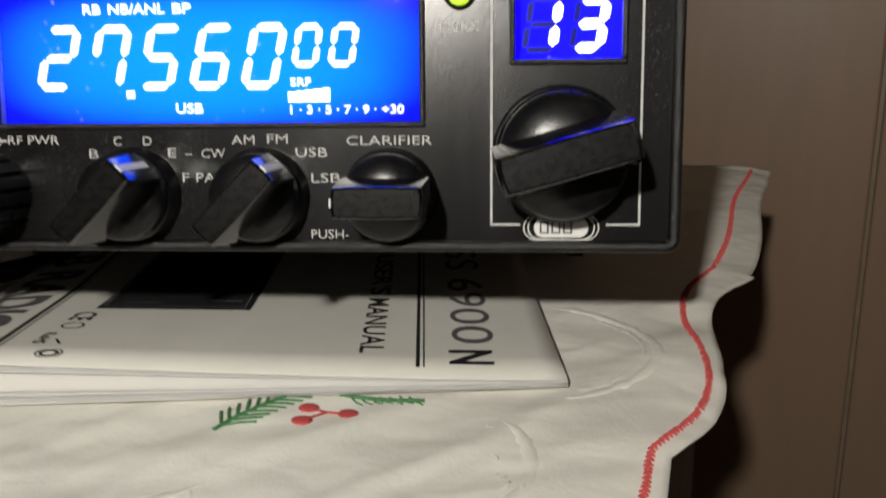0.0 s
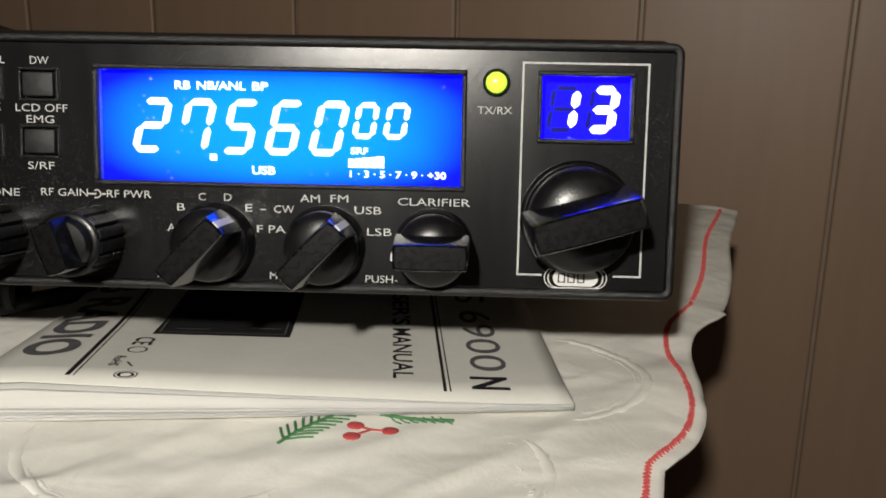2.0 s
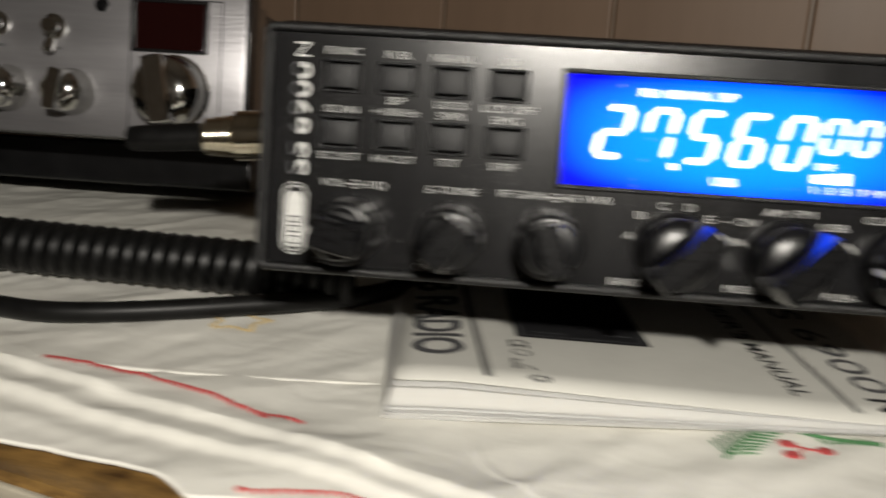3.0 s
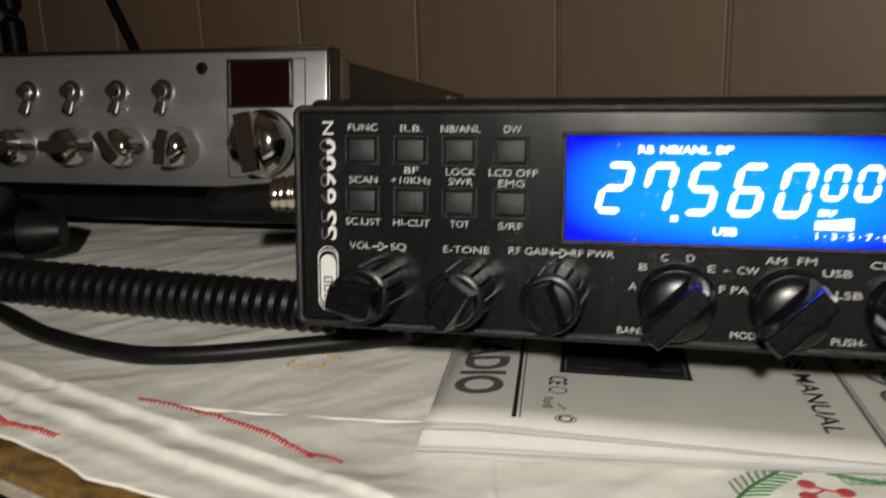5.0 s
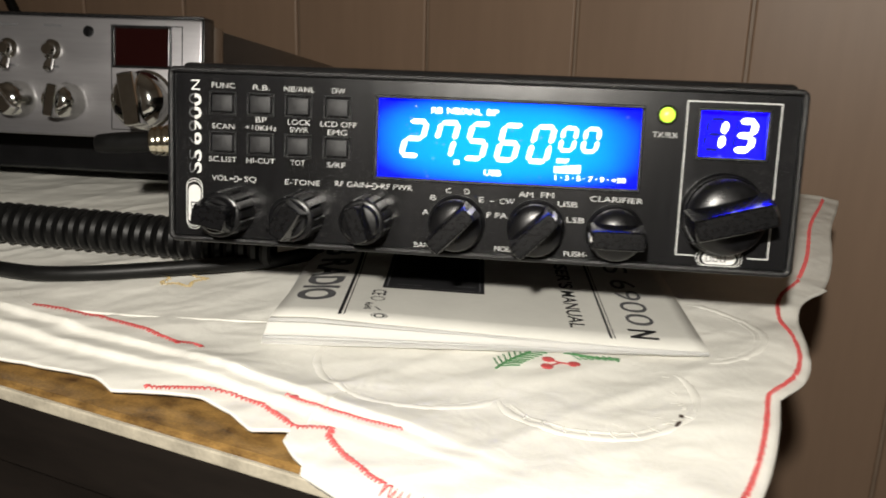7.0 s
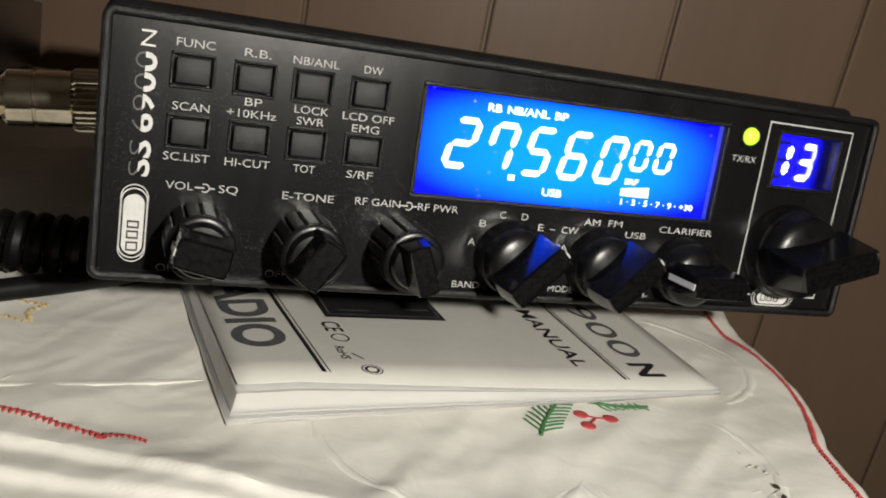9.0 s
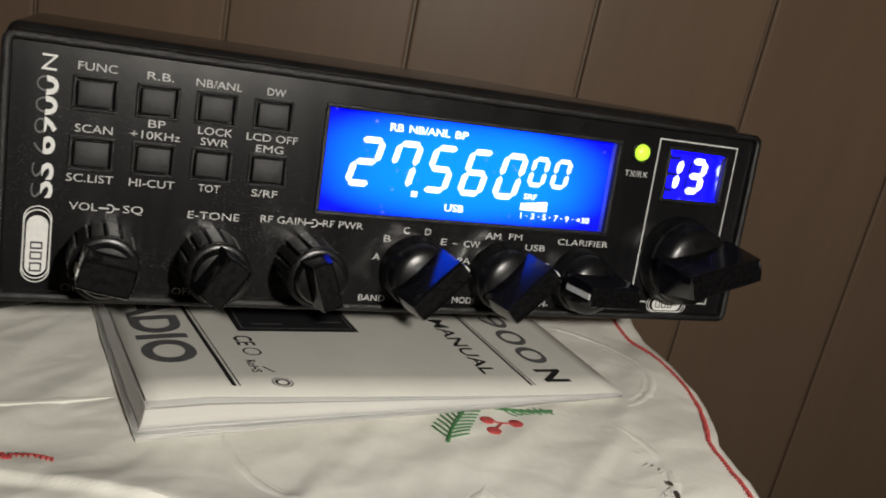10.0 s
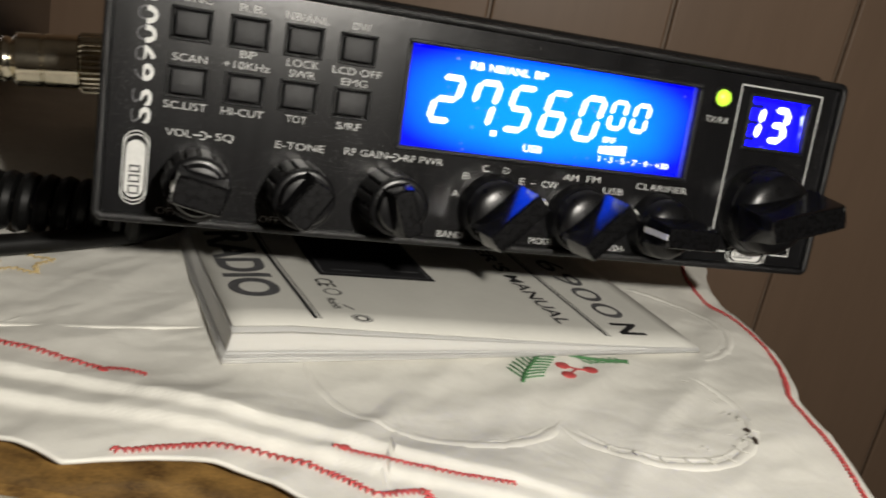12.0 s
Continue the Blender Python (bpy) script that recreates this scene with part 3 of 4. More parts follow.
for k in range(9):
    a = radians(225 + 13 * k)
    x, y = 0.122 + 0.0238 * math.cos(a), -0.0165 + 0.0238 * math.sin(a)
    stroke([(x - 0.0012 * math.cos(a), y - 0.0012 * math.sin(a)), (x, y + 0.0003), (x + 0.0012 * math.cos(a) + 0.0008, y + 0.0012 * math.sin(a))], 0.00018, WHITE_THREAD, "cord", "raised white cord of the cutwork")
# The shade inside the open eyelets is painted as dark patches on the cloth.
bm = bmesh.new()
hole = [(0.1405 + 0.0019 * math.cos(a) * 0.30 + 0.0007 * math.sin(a), -0.0335 + 0.0019 * math.sin(a) * 0.85, 0) for a in np.linspace(0, 2 * math.pi, 16, endpoint=False)]
bm.faces.new([bm.verts.new(on_cloth(x, y, 0.0005)) for x, y, _ in hole])
part("eyelet", bm, DARK_HOLE, cloth, "open cutwork eyelet")
bm = bmesh.new()
bm.faces.new([bm.verts.new(on_cloth(0.1418 + 0.0006 * math.cos(a), -0.0290 + 0.0010 * math.sin(a), 0.0005)) for a in np.linspace(0, 2 * math.pi, 12, endpoint=False)])
part("eyelet", bm, DARK_HOLE, cloth, "open cutwork eyelet")
# worn threads of the cutwork round the eyelets
for k in range(18):
    a = radians(random.uniform(262, 395))
    r = random.uniform(0.0185, 0.0250)
    x, y = 0.122 + r * math.cos(a), -0.0165 + r * math.sin(a)
    b = a + random.uniform(0.6, 2.4)
    q = random.uniform(0.0008, 0.0020)
    stroke([(x, y), (x + q * 0.5 * math.cos(b) + 0.0003, y + q * 0.5 * math.sin(b)), (x + q * math.cos(b), y + q * math.sin(b))], random.uniform(0.00010, 0.00017), WHITE_THREAD, "thread", "raised white thread of the cutwork")

# ---------------------------------------------------------------- manual
MAN = pose(0.033, -0.0012, 0, 0, 0, 5.2)
manual = thing("instruction_manual", MAN, "white paper instruction booklet with curled pages lying on the tablecloth", "booklet")
ML, MD = 0.1215, 0.165


def leaf(level, w, h):
    """Height of a leaf above the table (level 0 the lowest, 1 the cover), w along the front edge and h into the depth."""
    t = max(0.0, w) / ML
    low = 0.0040 + 0.0002 * t
    top = 0.0049 + 0.0067 * max(0, 1 - t / 0.95) ** 1.15 * (1 - 0.62 * min(1, max(0, h) / 0.05)) - 0.0010 * max(0, 0.10 - t) / 0.10
    return low + (top - low) * level


def leaf_point(level, i, j, over):
    w, h = ML * i / 30, MD * j / 16
    left = (1 - level) * (0.0020 + 0.02 * min(h, 0.04))
    return (w - left * (1 - i / 30), h - over * (1.25 - i / 30) * (1 - j / 16), leaf(level, w, h))


def leaf_sheet(level, over):
    bm = bmesh.new()
    rows = [[bm.verts.new(leaf_point(level, i, j, over)) for i in range(31)] for j in range(17)]
    for a, b in zip(rows, rows[1:]):
        for i in range(30):
            bm.faces.new((a[i], a[i + 1], b[i + 1], b[i]))
    return bm


# the closed middle of the booklet, then loose lower sheets and the cover
bm = bmesh.new()
edge = [(i, 0) for i in range(31)] + [(30, j) for j in range(1, 17)] + [(i, 16) for i in range(29, -1, -1)] + [(0, j) for j in range(15, 0, -1)]
loops = []
for level, over in ((0.30, 0.0023), (0.42, 0.0021), (0.55, 0.0019), (0.68, 0.0016), (0.80, 0.0013)):
    loops.append([bm.verts.new(leaf_point(level, i, j, over)) for i, j in edge])
for a, b in zip(loops, loops[1:]):
    for k in range(len(edge)):
        bm.faces.new((a[k], a[(k + 1) % len(edge)], b[(k + 1) % len(edge)], b[k]))
inner = {ij: v for ij, v in zip(edge, loops[-1])}
for j in range(17):
    for i in range(31):
        if (i, j) not in inner:
            inner[(i, j)] = bm.verts.new(leaf_point(0.80, i, j, 0.0013))
for j in range(16):
    for i in range(30):
        bm.faces.new((inner[(i, j)], inner[(i + 1, j)], inner[(i + 1, j + 1)], inner[(i, j + 1)]))
part("page_block", bm, PAGE, manual, "white closed pages", True)
for level, over, thick in ((0.0, 0.0026, 0.0006), (0.10, 0.0027, 0.0005), (0.18, 0.0025, 0.0005), (0.25, 0.0025, 0.0005), (0.86, 0.0009, 0.0002)):
    pg = part("page", leaf_sheet(level, over), PAGE, manual, "", True)
    so = pg.modifiers.new("thickness", "SOLIDIFY")
    so.thickness, so.offset = thick, -1
pg = part("cover", leaf_sheet(1.0, 0.0), PAPER, manual, "white printed cover", True)
so = pg.modifiers.new("thickness", "SOLIDIFY")
so.thickness, so.offset = 0.00028, -1


def cover_print(me, material, x0, w0, w1, cap, name="lettering"):
    """Words that run towards the front edge: x0 the foot of the letters along the edge, w0 to w1 the depth at which they begin and end."""
    xs = [v.co.x for v in me.vertices]
    lo, hi = min(xs), max(xs)
    bm = bmesh.new()
    bm.from_mesh(me)
    bmesh.ops.triangulate(bm, faces=bm.faces[:])
    for limit in (0.3, 0.15, 0.08):
        bmesh.ops.subdivide_edges(bm, edges=[e for e in bm.edges if e.calc_length() > limit], cuts=1)
        bmesh.ops.triangulate(bm, faces=bm.faces[:])
    for v in bm.verts:
        u = x0 + v.co.y / CAP * cap
        h = w0 + (v.co.x - lo) / (hi - lo) * (w1 - w0)
        v.co = Vector((u, h, leaf(1, u, h) + 0.00018))
    return part(name, bm, material, manual)


def cover_bar(x0, x1, h0, h1, material, name="printed_bar", skew=0.0):
    bm = bmesh.new()
    n = 14
    a = [[bm.verts.new((x + skew * (h - h0), h, leaf(1, x, h) + 0.0001)) for x in (x0, x1)] for h in np.linspace(h0, h1, n)]
    for p, q in zip(a, a[1:]):
        bm.faces.new((p[0], p[1], q[1], q[0]))
    return part(name, bm, material, manual)


cover_print(letters("CB RADIO", 0.035), GREY_INK, 0.0036, 0.0910, 0.0168, 0.0104)
cover_bar(0.0181, 0.0191, 0.0045, 0.16, BLACK_INK, skew=-0.03)
cover_bar(0.0197, 0.0200, 0.0045, 0.16, BLACK_INK, skew=-0.03)
cover_print(letters("MANUAL", 0.012), BLACK_INK, 0.0845, 0.0440, 0.0106, 0.0043)
cover_print(letters("USER'S", 0.012), BLACK_INK, 0.0845, 0.0800, 0.0470, 0.0043)
cover_bar(0.0950, 0.0957, 0.0045, 0.16, BLACK_INK)
cover_bar(0.0963, 0.0966, 0.0045, 0.16, BLACK_INK)
cover_print(letters("SS 6900", 0.0), GREY_INK, 0.1020, 0.0850, 0.0165, 0.0080)
cover_print(letters("N", 0.03), BLACK_INK, 0.1014, 0.0130, 0.0060, 0.0075)
cover_print(letters("CE", 0.01), BLACK_INK, 0.0252, 0.0320, 0.0262, 0.0042)
cover_print(letters("RoHS", 0.012), BLACK_INK, 0.0245, 0.0178, 0.0112, 0.0021)


def cover_ring(cx, ch, r0, r1, material):
    bm = bmesh.new()
    rows = [[bm.verts.new((cx + r * math.cos(a), ch + r * math.sin(a), leaf(1, cx + r * math.cos(a), ch + r * math.sin(a)) + 0.00012)) for a in np.linspace(0, 2 * math.pi, 24, endpoint=False)] for r in (r0, r1)]
    for i in range(24):
        bm.faces.new((rows[0][i], rows[0][(i + 1) % 24], rows[1][(i + 1) % 24], rows[1][i]))
    return part("printed_mark", bm, material, manual)


cover_ring(0.0275, 0.0228, 0.0018, 0.0022, BLACK_INK)
cover_ring(0.0297, 0.0062, 0.0011, 0.0017, BLACK_INK)
cover_ring(0.0297, 0.0062, 0.0021, 0.0024, GREY_INK)
cover_bar(0.0292, 0.0298, 0.0115, 0.0165, BLACK_INK, skew=-0.6)
# dark picture panel on the cover
cover_bar(0.0275, 0.0598, 0.0352, 0.115, BLACK_INK, "printed_picture")
for x0, x1, h0, h1 in ((0.0287, 0.0291, 0.0367, 0.113), (0.0582, 0.0586, 0.0367, 0.113), (0.0291, 0.0582, 0.0367, 0.0371), (0.032, 0.040, 0.0395, 0.0400), (0.050, 0.057, 0.0410, 0.0416)):
    bmx = bmesh.new()
    v = [bmx.verts.new((x, h, leaf(1, x, h) + 0.00022)) for x, h in ((x0, h0), (x1, h0), (x1, h1), (x0, h1))]
    bmx.faces.new(v)
    part("printed_bar", bmx, GREY_INK, manual)

# ---------------------------------------------------------------- transceiver
rig = thing("radio_transceiver", BASE, "black mobile radio transceiver with lit blue display, tilted on a booklet", "radio")
L, R, B, T = 0.0048, 0.1698, -0.0004, 0.0466
bm = box(L + 0.0004, R - 0.0004, 0.0065, 0.190, B - 0.0002, 0.0481, 0.0020, 4)
for v in bm.verts:
    if v.co.z > 0.03 and v.co.y > 0.1:
        v.co.z += 0.0028
part("case", bm, BODY, rig, "black painted steel case", True)
part("front_body", box(L + 0.0002, R - 0.0002, 0.0066, 0.0120, B - 0.0002, T + 0.0006, 0.0014, 4), RIM, rig, "black moulded front", True)


def frame_ring(x0, x1, z0, z1, t, y0, y1, bevel):
    bm = bmesh.new()
    for a in ((x0, x1, z0, z0 + t), (x0, x1, z1 - t, z1), (x0, x0 + t, z0 + t, z1 - t), (x1 - t, x1, z0 + t, z1 - t)):
        box(a[0], a[1], y0, y1, a[2], a[3], bevel, 2, bm)
    return bm


def rounded_ring(x0, x1, z0, z1, t, y0, y1, r):
    """A moulded rim with round corners and softened front edges."""
    bm = bmesh.new()
    loops = []
    for inset, y in ((0.0, y1), (0.0, y0 + 0.0007), (0.0002, y0 + 0.0002), (0.0006, y0), (t - 0.0005, y0), (t - 0.0001, y0 + 0.0003), (t, y0 + 0.0008), (t, y1)):
        rr = max(0.0004, r - inset)
        row = []
        for cx, cz, a0 in ((x1 - inset - rr, z1 - inset - rr, 0), (x0 + inset + rr, z1 - inset - rr, 90), (x0 + inset + rr, z0 + inset + rr, 180), (x1 - inset - rr, z0 + inset + rr, 270)):
            for k in range(7):
                a = radians(a0 + 15 * k)
                row.append(bm.verts.new((cx + rr * math.cos(a), y, cz + rr * math.sin(a))))
        loops.append(row)
    n = len(loops[0])
    for a, b in zip(loops, loops[1:] + loops[:1]):
        for k in range(n):
            bm.faces.new((a[k], a[(k + 1) % n], b[(k + 1) % n], b[k]))
    return bm


part("front_rim", rounded_ring(L, R, B, T, 0.0016, -0.0014, 0.0066, 0.0022), RIM, rig, "raised black rim with round corners", True)


def plate_with_windows(x0, x1, z0, z1, holes, y0, y1):
    """A plate in the xz plane with rectangular openings through it."""
    xs = sorted({x0, x1, *[h[0] for h in holes], *[h[1] for h in holes]})
    zs = sorted({z0, z1, *[h[2] for h in holes], *[h[3] for h in holes]})
    bm = bmesh.new()
    vs = {}

    def vert(x, z):
        return vs.setdefault((x, z), bm.verts.new((x, y0, z))) if (x, z) not in vs else vs[(x, z)]
    for a, b in zip(xs, xs[1:]):
        for c, d in zip(zs, zs[1:]):
            if any(h[0] <= a and b <= h[1] and h[2] <= c and d <= h[3] for h in holes):
                continue
            bm.faces.new((vert(a, c), vert(b, c), vert(b, d), vert(a, d)))
    r = bmesh.ops.extrude_face_region(bm, geom=bm.faces[:])
    bmesh.ops.translate(bm, vec=(0, y1 - y0, 0), verts=[v for v in r["geom"] if isinstance(v, bmesh.types.BMVert)])
    return bm


PUSH_KEYS = [(x, z) for z in (0.0402, 0.0297) for x in (0.0163, 0.0268, 0.0371, 0.0477)]
holes = [(0.0618, 0.1302, 0.0195, 0.0408), (0.1444, 0.1606, 0.0291, 0.0406)] + [(x, x + 0.0071, z - 0.0058, z) for x, z in PUSH_KEYS]
part("front_tray", plate_with_windows(L + 0.0017, R - 0.0017, B + 0.0017, T - 0.0017, [(0.0612, 0.1308, 0.0189, 0.0414), (0.1436, 0.1614, 0.0283, 0.0414)], 0.0013, 0.0067), RIM, rig)
part("faceplate", plate_with_windows(L + 0.0017, R - 0.0017, B + 0.0017, T - 0.0017, holes, 0.0, 0.0012), PANEL, rig, "black brushed faceplate with white lettering")

# main display
part("display_frame", frame_ring(0.0613, 0.1307, 0.0190, 0.0413, 0.0009, -0.0005, 0.0011, 0.0003), RIM, rig, "black display frame")
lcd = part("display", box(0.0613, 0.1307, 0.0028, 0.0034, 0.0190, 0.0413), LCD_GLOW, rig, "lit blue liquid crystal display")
glass = part("display_cover", box(0.0619, 0.1301, 0.00005, 0.00035, 0.0196, 0.0407), PANE, rig, "clear plastic display cover")
glass.visible_shadow = False
YL, SINK = 0.0024, 2.4


def sx(x):
    """Places on the sunken display, from the window's plane as seen from the left."""
    return x + (x - 20.2) / 168 * SINK


def sz(z):
    return z + (z - 47.9) / 168 * SINK


for k, ch in enumerate("27560"):
    digit(ch, sx(66.7 + 8.25 * k), sz(25.4), 5.9, 10.3, 1.3, 2.4, YL, SEGMENT, lcd)
for k in range(2):
    digit("0", sx(107.9 + 5.7 * k), sz(28.7), 4.3, 6.8, 1.0, 1.2, YL, SEGMENT, lcd)
part("decimal_point", box(sx(81.5) * MM, sx(82.8) * MM, YL, 0.0026, sz(24.2) * MM, sz(25.4) * MM), SEGMENT, lcd)
for word, x0, x1, z, cap in (("RB", 75.1, 78.0, 37.2, 1.5), ("NB/ANL", 79.2, 88.3, 37.2, 1.5), ("BP", 89.5, 92.5, 37.2, 1.5), ("USB", 89.4, 93.8, 21.8, 1.5), ("SRF", 107.8, 111.1, 25.9, 1.2), ("1 · 3 · 5 · 7 · 9 · +30", 107.7, 125.6, 21.6, 1.25)):
    print_text(word, sx(x0), sx(x1), sz(z), cap, SEGMENT, lcd, YL, 0.02)
for k in range(5):
    part("meter_bar", box(sx(107.4 + 1.35 * k) * MM, sx(107.4 + 1.35 * k + 1.25) * MM, YL, 0.0026, sz(23.4) * MM, sz(25.0 + 0.14 * k) * MM), SEGMENT, lcd)

# channel window
part("window_frame", frame_ring(0.1436, 0.1614, 0.0283, 0.0414, 0.0009, -0.0006, 0.0011, 0.0003), RIM, rig, "black frame of the channel window")
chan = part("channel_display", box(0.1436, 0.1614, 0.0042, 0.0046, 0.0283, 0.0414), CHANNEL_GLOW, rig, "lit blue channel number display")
for k, ch in enumerate("13"):
    x = 145.3 + 7.3 * k
    for s in "abcdefg":
        if s not in SEGS[ch]:
            shp = seg_shapes(5.6, 8.8, 1.1, 1.3)[s]
            bm = bmesh.new()
            bm.faces.new([bm.verts.new(((x + a) * MM, 0.0040, (30.3 + b) * MM)) for a, b in shp])
            part("off_bar", bm, DIM_SEGMENT, chan)
    digit(ch, x, 30.3, 5.6, 8.8, 1.55, 1.3, 0.0038, SEGMENT_LED, chan)
cov = part("window_cover", box(0.1445, 0.1605, 0.0004, 0.0007, 0.0292, 0.0405), PANE, rig, "clear plastic window cover")
cov.visible_shadow = False
for x in (0.1438, 0.1607):
    part("window_wall", box(x, x + 0.0005, 0.0013, 0.0041, 0.0285, 0.0412), WINDOW_WALL, rig, "polished inner wall of the channel window")
for x in (0.0614, 0.1301):
    part("display_liner", box(x, x + 0.0005, 0.0013, 0.0027, 0.0192, 0.0411), LINER, rig, "frosted inner wall of the display")

# keys
for x, z in PUSH_KEYS:
    key = part("key", box(x + 0.0007, x + 0.0064, -0.0007, 0.003, z - 0.0051, z - 0.0007, 0.0003), KEYCAP, rig, "dark grey rubber push button", True)
    part("key_frame", frame_ring(x - 0.0002, x + 0.0073, z - 0.0060, z + 0.0002, 0.0005, -0.0005, 0.0010, 0.00018), RIM, rig)

# signal lamp
AX = pose(0, 0, 0, 90, 0, 0)
lamp = part("signal_lamp", lathe([(0.0019, 0), (0.0019, 0.0006), (0.0017, 0.0011), (0.0011, 0.0015), (0.0004, 0.00165)], 28), GREEN_LED, rig, "lit yellow-green signal lamp", True)
lamp.matrix_basis = Matrix.Translation((0.1360, -0.0001, 0.0391)) @ AX
part("lamp_ring", lathe([(0.0025, 0), (0.0025, 0.0004), (0.0022, 0.0007), (0.0020, 0.0004)], 28), RIM, rig, "", True).matrix_basis = Matrix.Translation((0.1360, -0.0001, 0.0391)) @ AX

# printed words
for text, x0, x1, z in (("FUNC", 16.8, 23.2, 41.3), ("R.B.", 28.2, 32.8, 41.1), ("NB/ANL", 36.7, 45.0, 41.0), ("DW", 49.7, 53.2, 41.0), ("SCAN", 16.9, 23.1, 30.5), ("SC.LIST", 16.0, 23.8, 21.7), ("BP", 29.0, 32.0, 32.6), ("+10KHz", 26.1, 34.7, 30.5), ("LOCK", 37.8, 44.0, 32.4), ("SWR", 38.4, 43.4, 30.4), ("LCD OFF", 46.7, 56.5, 32.3), ("EMG", 48.7, 53.9, 30.2), ("HI-CUT", 26.5, 34.4, 21.7), ("TOT", 38.7, 42.7, 21.7), ("S/RF", 48.7, 53.7, 21.6), ("VOL", 16.8, 21.5, 16.6), ("SQ", 25.9, 29.3, 16.6), ("E-TONE", 37.3, 46.9, 16.5), ("RF GAIN", 51.0, 59.9, 16.7), ("RF PWR", 63.5, 71.9, 16.6), ("BAND", 72.9, 78.7, 1.6), ("A", 74.9, 76.4, 10.5), ("B", 76.8, 78.3, 14.4), ("C", 80.9, 82.2, 16.4), ("D", 85.7, 87.1, 16.4), ("E", 89.7, 91.0, 14.5), ("F", 91.9, 93.0, 10.6), ("CW", 95.1, 98.9, 14.4), ("PA", 94.1, 97.2, 10.6), ("AM", 100.0, 103.7, 16.5), ("FM", 105.7, 109.0, 16.6), ("USB", 110.2, 115.2, 14.5), ("LSB", 112.6, 117.2, 10.5), ("CLARIFIER", 118.3, 131.7, 16.3), ("MODE", 94.3, 100.0, 1.8), ("PUSH-", 112.4, 118.4, 1.6), ("TX/RX", 132.7, 139.0, 33.4), ("OFF", 35.6, 39.6, 1.5), ("OFF", 16.2, 20.2, 1.5)):
    print_text(text, x0, x1, z, 1.38, INK, rig)
print_text("-", 92.5, 93.6, 14.5, 1.38, INK, rig)
UP = Matrix.Translation((0.0140, 0, 0)) @ Matrix.Rotation(radians(-90), 4, "Y")
def half_heavy(text, x0, x1, z, cap):
    """Slim letters whose lower half is printed heavy."""
    print_text(text, x0, x1, z, cap, GREY_INK, rig, bold=-0.024, turn=UP)
    ob = print_text(text, x0, x1, z, cap, WHITE_INK, rig, y=-0.00009, bold=0.022)
    bm = bmesh.new()
    bm.from_mesh(ob.data)
    cut = Vector((0, 0, (z + cap * 0.52) * MM))
    bmesh.ops.bisect_plane(bm, geom=bm.verts[:] + bm.edges[:] + bm.faces[:], plane_co=cut, plane_no=(0, 0, 1), clear_outer=True)
    bmesh.ops.transform(bm, matrix=UP, verts=bm.verts[:])
    bm.to_mesh(ob.data)
    bm.free()


half_heavy("SS", 18.3, 24.6, 0.2, 3.4)
half_heavy("6900", 26.0, 39.6, 0.2, 3.4)
print_text("N", 40.5, 43.2, 0.5, 2.4, WHITE_INK, rig, bold=-0.004, turn=UP)


def flat(points, material, parent, name, y=-0.00007):
    bm = bmesh.new()
    bm.faces.new([bm.verts.new((x * MM, y, z * MM)) for x, z in points])
    return part(name, bm, material, parent)


def pill(cx, cz, hw, hh, n=10):
    """Outline of a bar with round ends, upright or lying."""
    r = min(hw, hh)
    out = []
    for sx, sz, a0 in ((1, 1, 0), (-1, 1, 90), (-1, -1, 180), (1, -1, 270)):
        for k in range(n + 1):
            a = radians(a0 + 90 * k / n)
            out.append((cx + sx * (hw - r) + r * math.cos(a), cz + sz * (hh - r) + r * math.sin(a)))
    return out


def outline(points, t, material, parent, name):
    bm = bmesh.new()
    cx, cz = sum(p[0] for p in points) / len(points), sum(p[1] for p in points) / len(points)
    pts = [Vector((x, z)) for x, z in points]
    rows = []
    for i, p in enumerate(pts):
        d = (pts[(i + 1) % len(pts)] - pts[i - 1]).normalized()
        nrm = Vector((d.y, -d.x)) * t
        rows.append((bm.verts.new((p.x * MM, -0.00007, p.y * MM)), bm.verts.new(((p.x + nrm.x) * MM, -0.00007, (p.y + nrm.y) * MM))))
    for i in range(len(rows)):
        a, b = rows[i - 1], rows[i]
        bm.faces.new((a[0], a[1], b[1], b[0]))
    return part(name, bm, material, parent)


# plain badge shapes
flat(pill(11.9, 9.7, 1.75, 5.4), WHITE_INK, rig, "badge")
outline(pill(11.9, 9.9, 2.05, 6.1), 0.22, WHITE_INK, rig, "badge_outline")
outline(pill(11.9, 9.9, 2.15, 6.8), 0.18, WHITE_INK, rig, "badge_outline")
for z0, z1, x0, x1 in ((4.9, 6.6, 10.9, 12.9), (7.1, 8.6, 10.9, 12.9), (9.0, 10.4, 10.9, 12.9)):
    outline([(x0, z0), (x1, z0), (x1, z1), (x0, z1)][::1], -0.42, BLACK_INK, rig, "badge_mark").location.y = -0.00006
flat(pill(151.7, 3.4, 4.2, 1.55), WHITE_INK, rig, "badge")
outline(pill(151.7, 3.4, 5.0, 1.75), 0.2, WHITE_INK, rig, "badge_outline")
outline(pill(151.7, 3.4, 5.7, 1.85), 0.16, WHITE_INK, rig, "badge_outline")
for x0 in (148.4, 150.2, 152.0):
    outline([(x0, 2.5), (x0 + 1.4, 2.5), (x0 + 1.4, 4.3), (x0, 4.3)], -0.35, BLACK_INK, rig, "badge_mark").location.y = -0.00006
# white line round the channel controls
for x0, x1, z0, z1 in ((140.7, 141.05, 3.7, 42.95), (163.45, 163.8, 3.7, 42.95), (141.05, 163.45, 42.6, 42.95), (141.05, 145.4, 3.7, 4.05), (158.6, 163.45, 3.7, 4.05)):
    flat([(x0, z0), (x1, z0), (x1, z1), (x0, z1)], INK, rig, "printed_line")
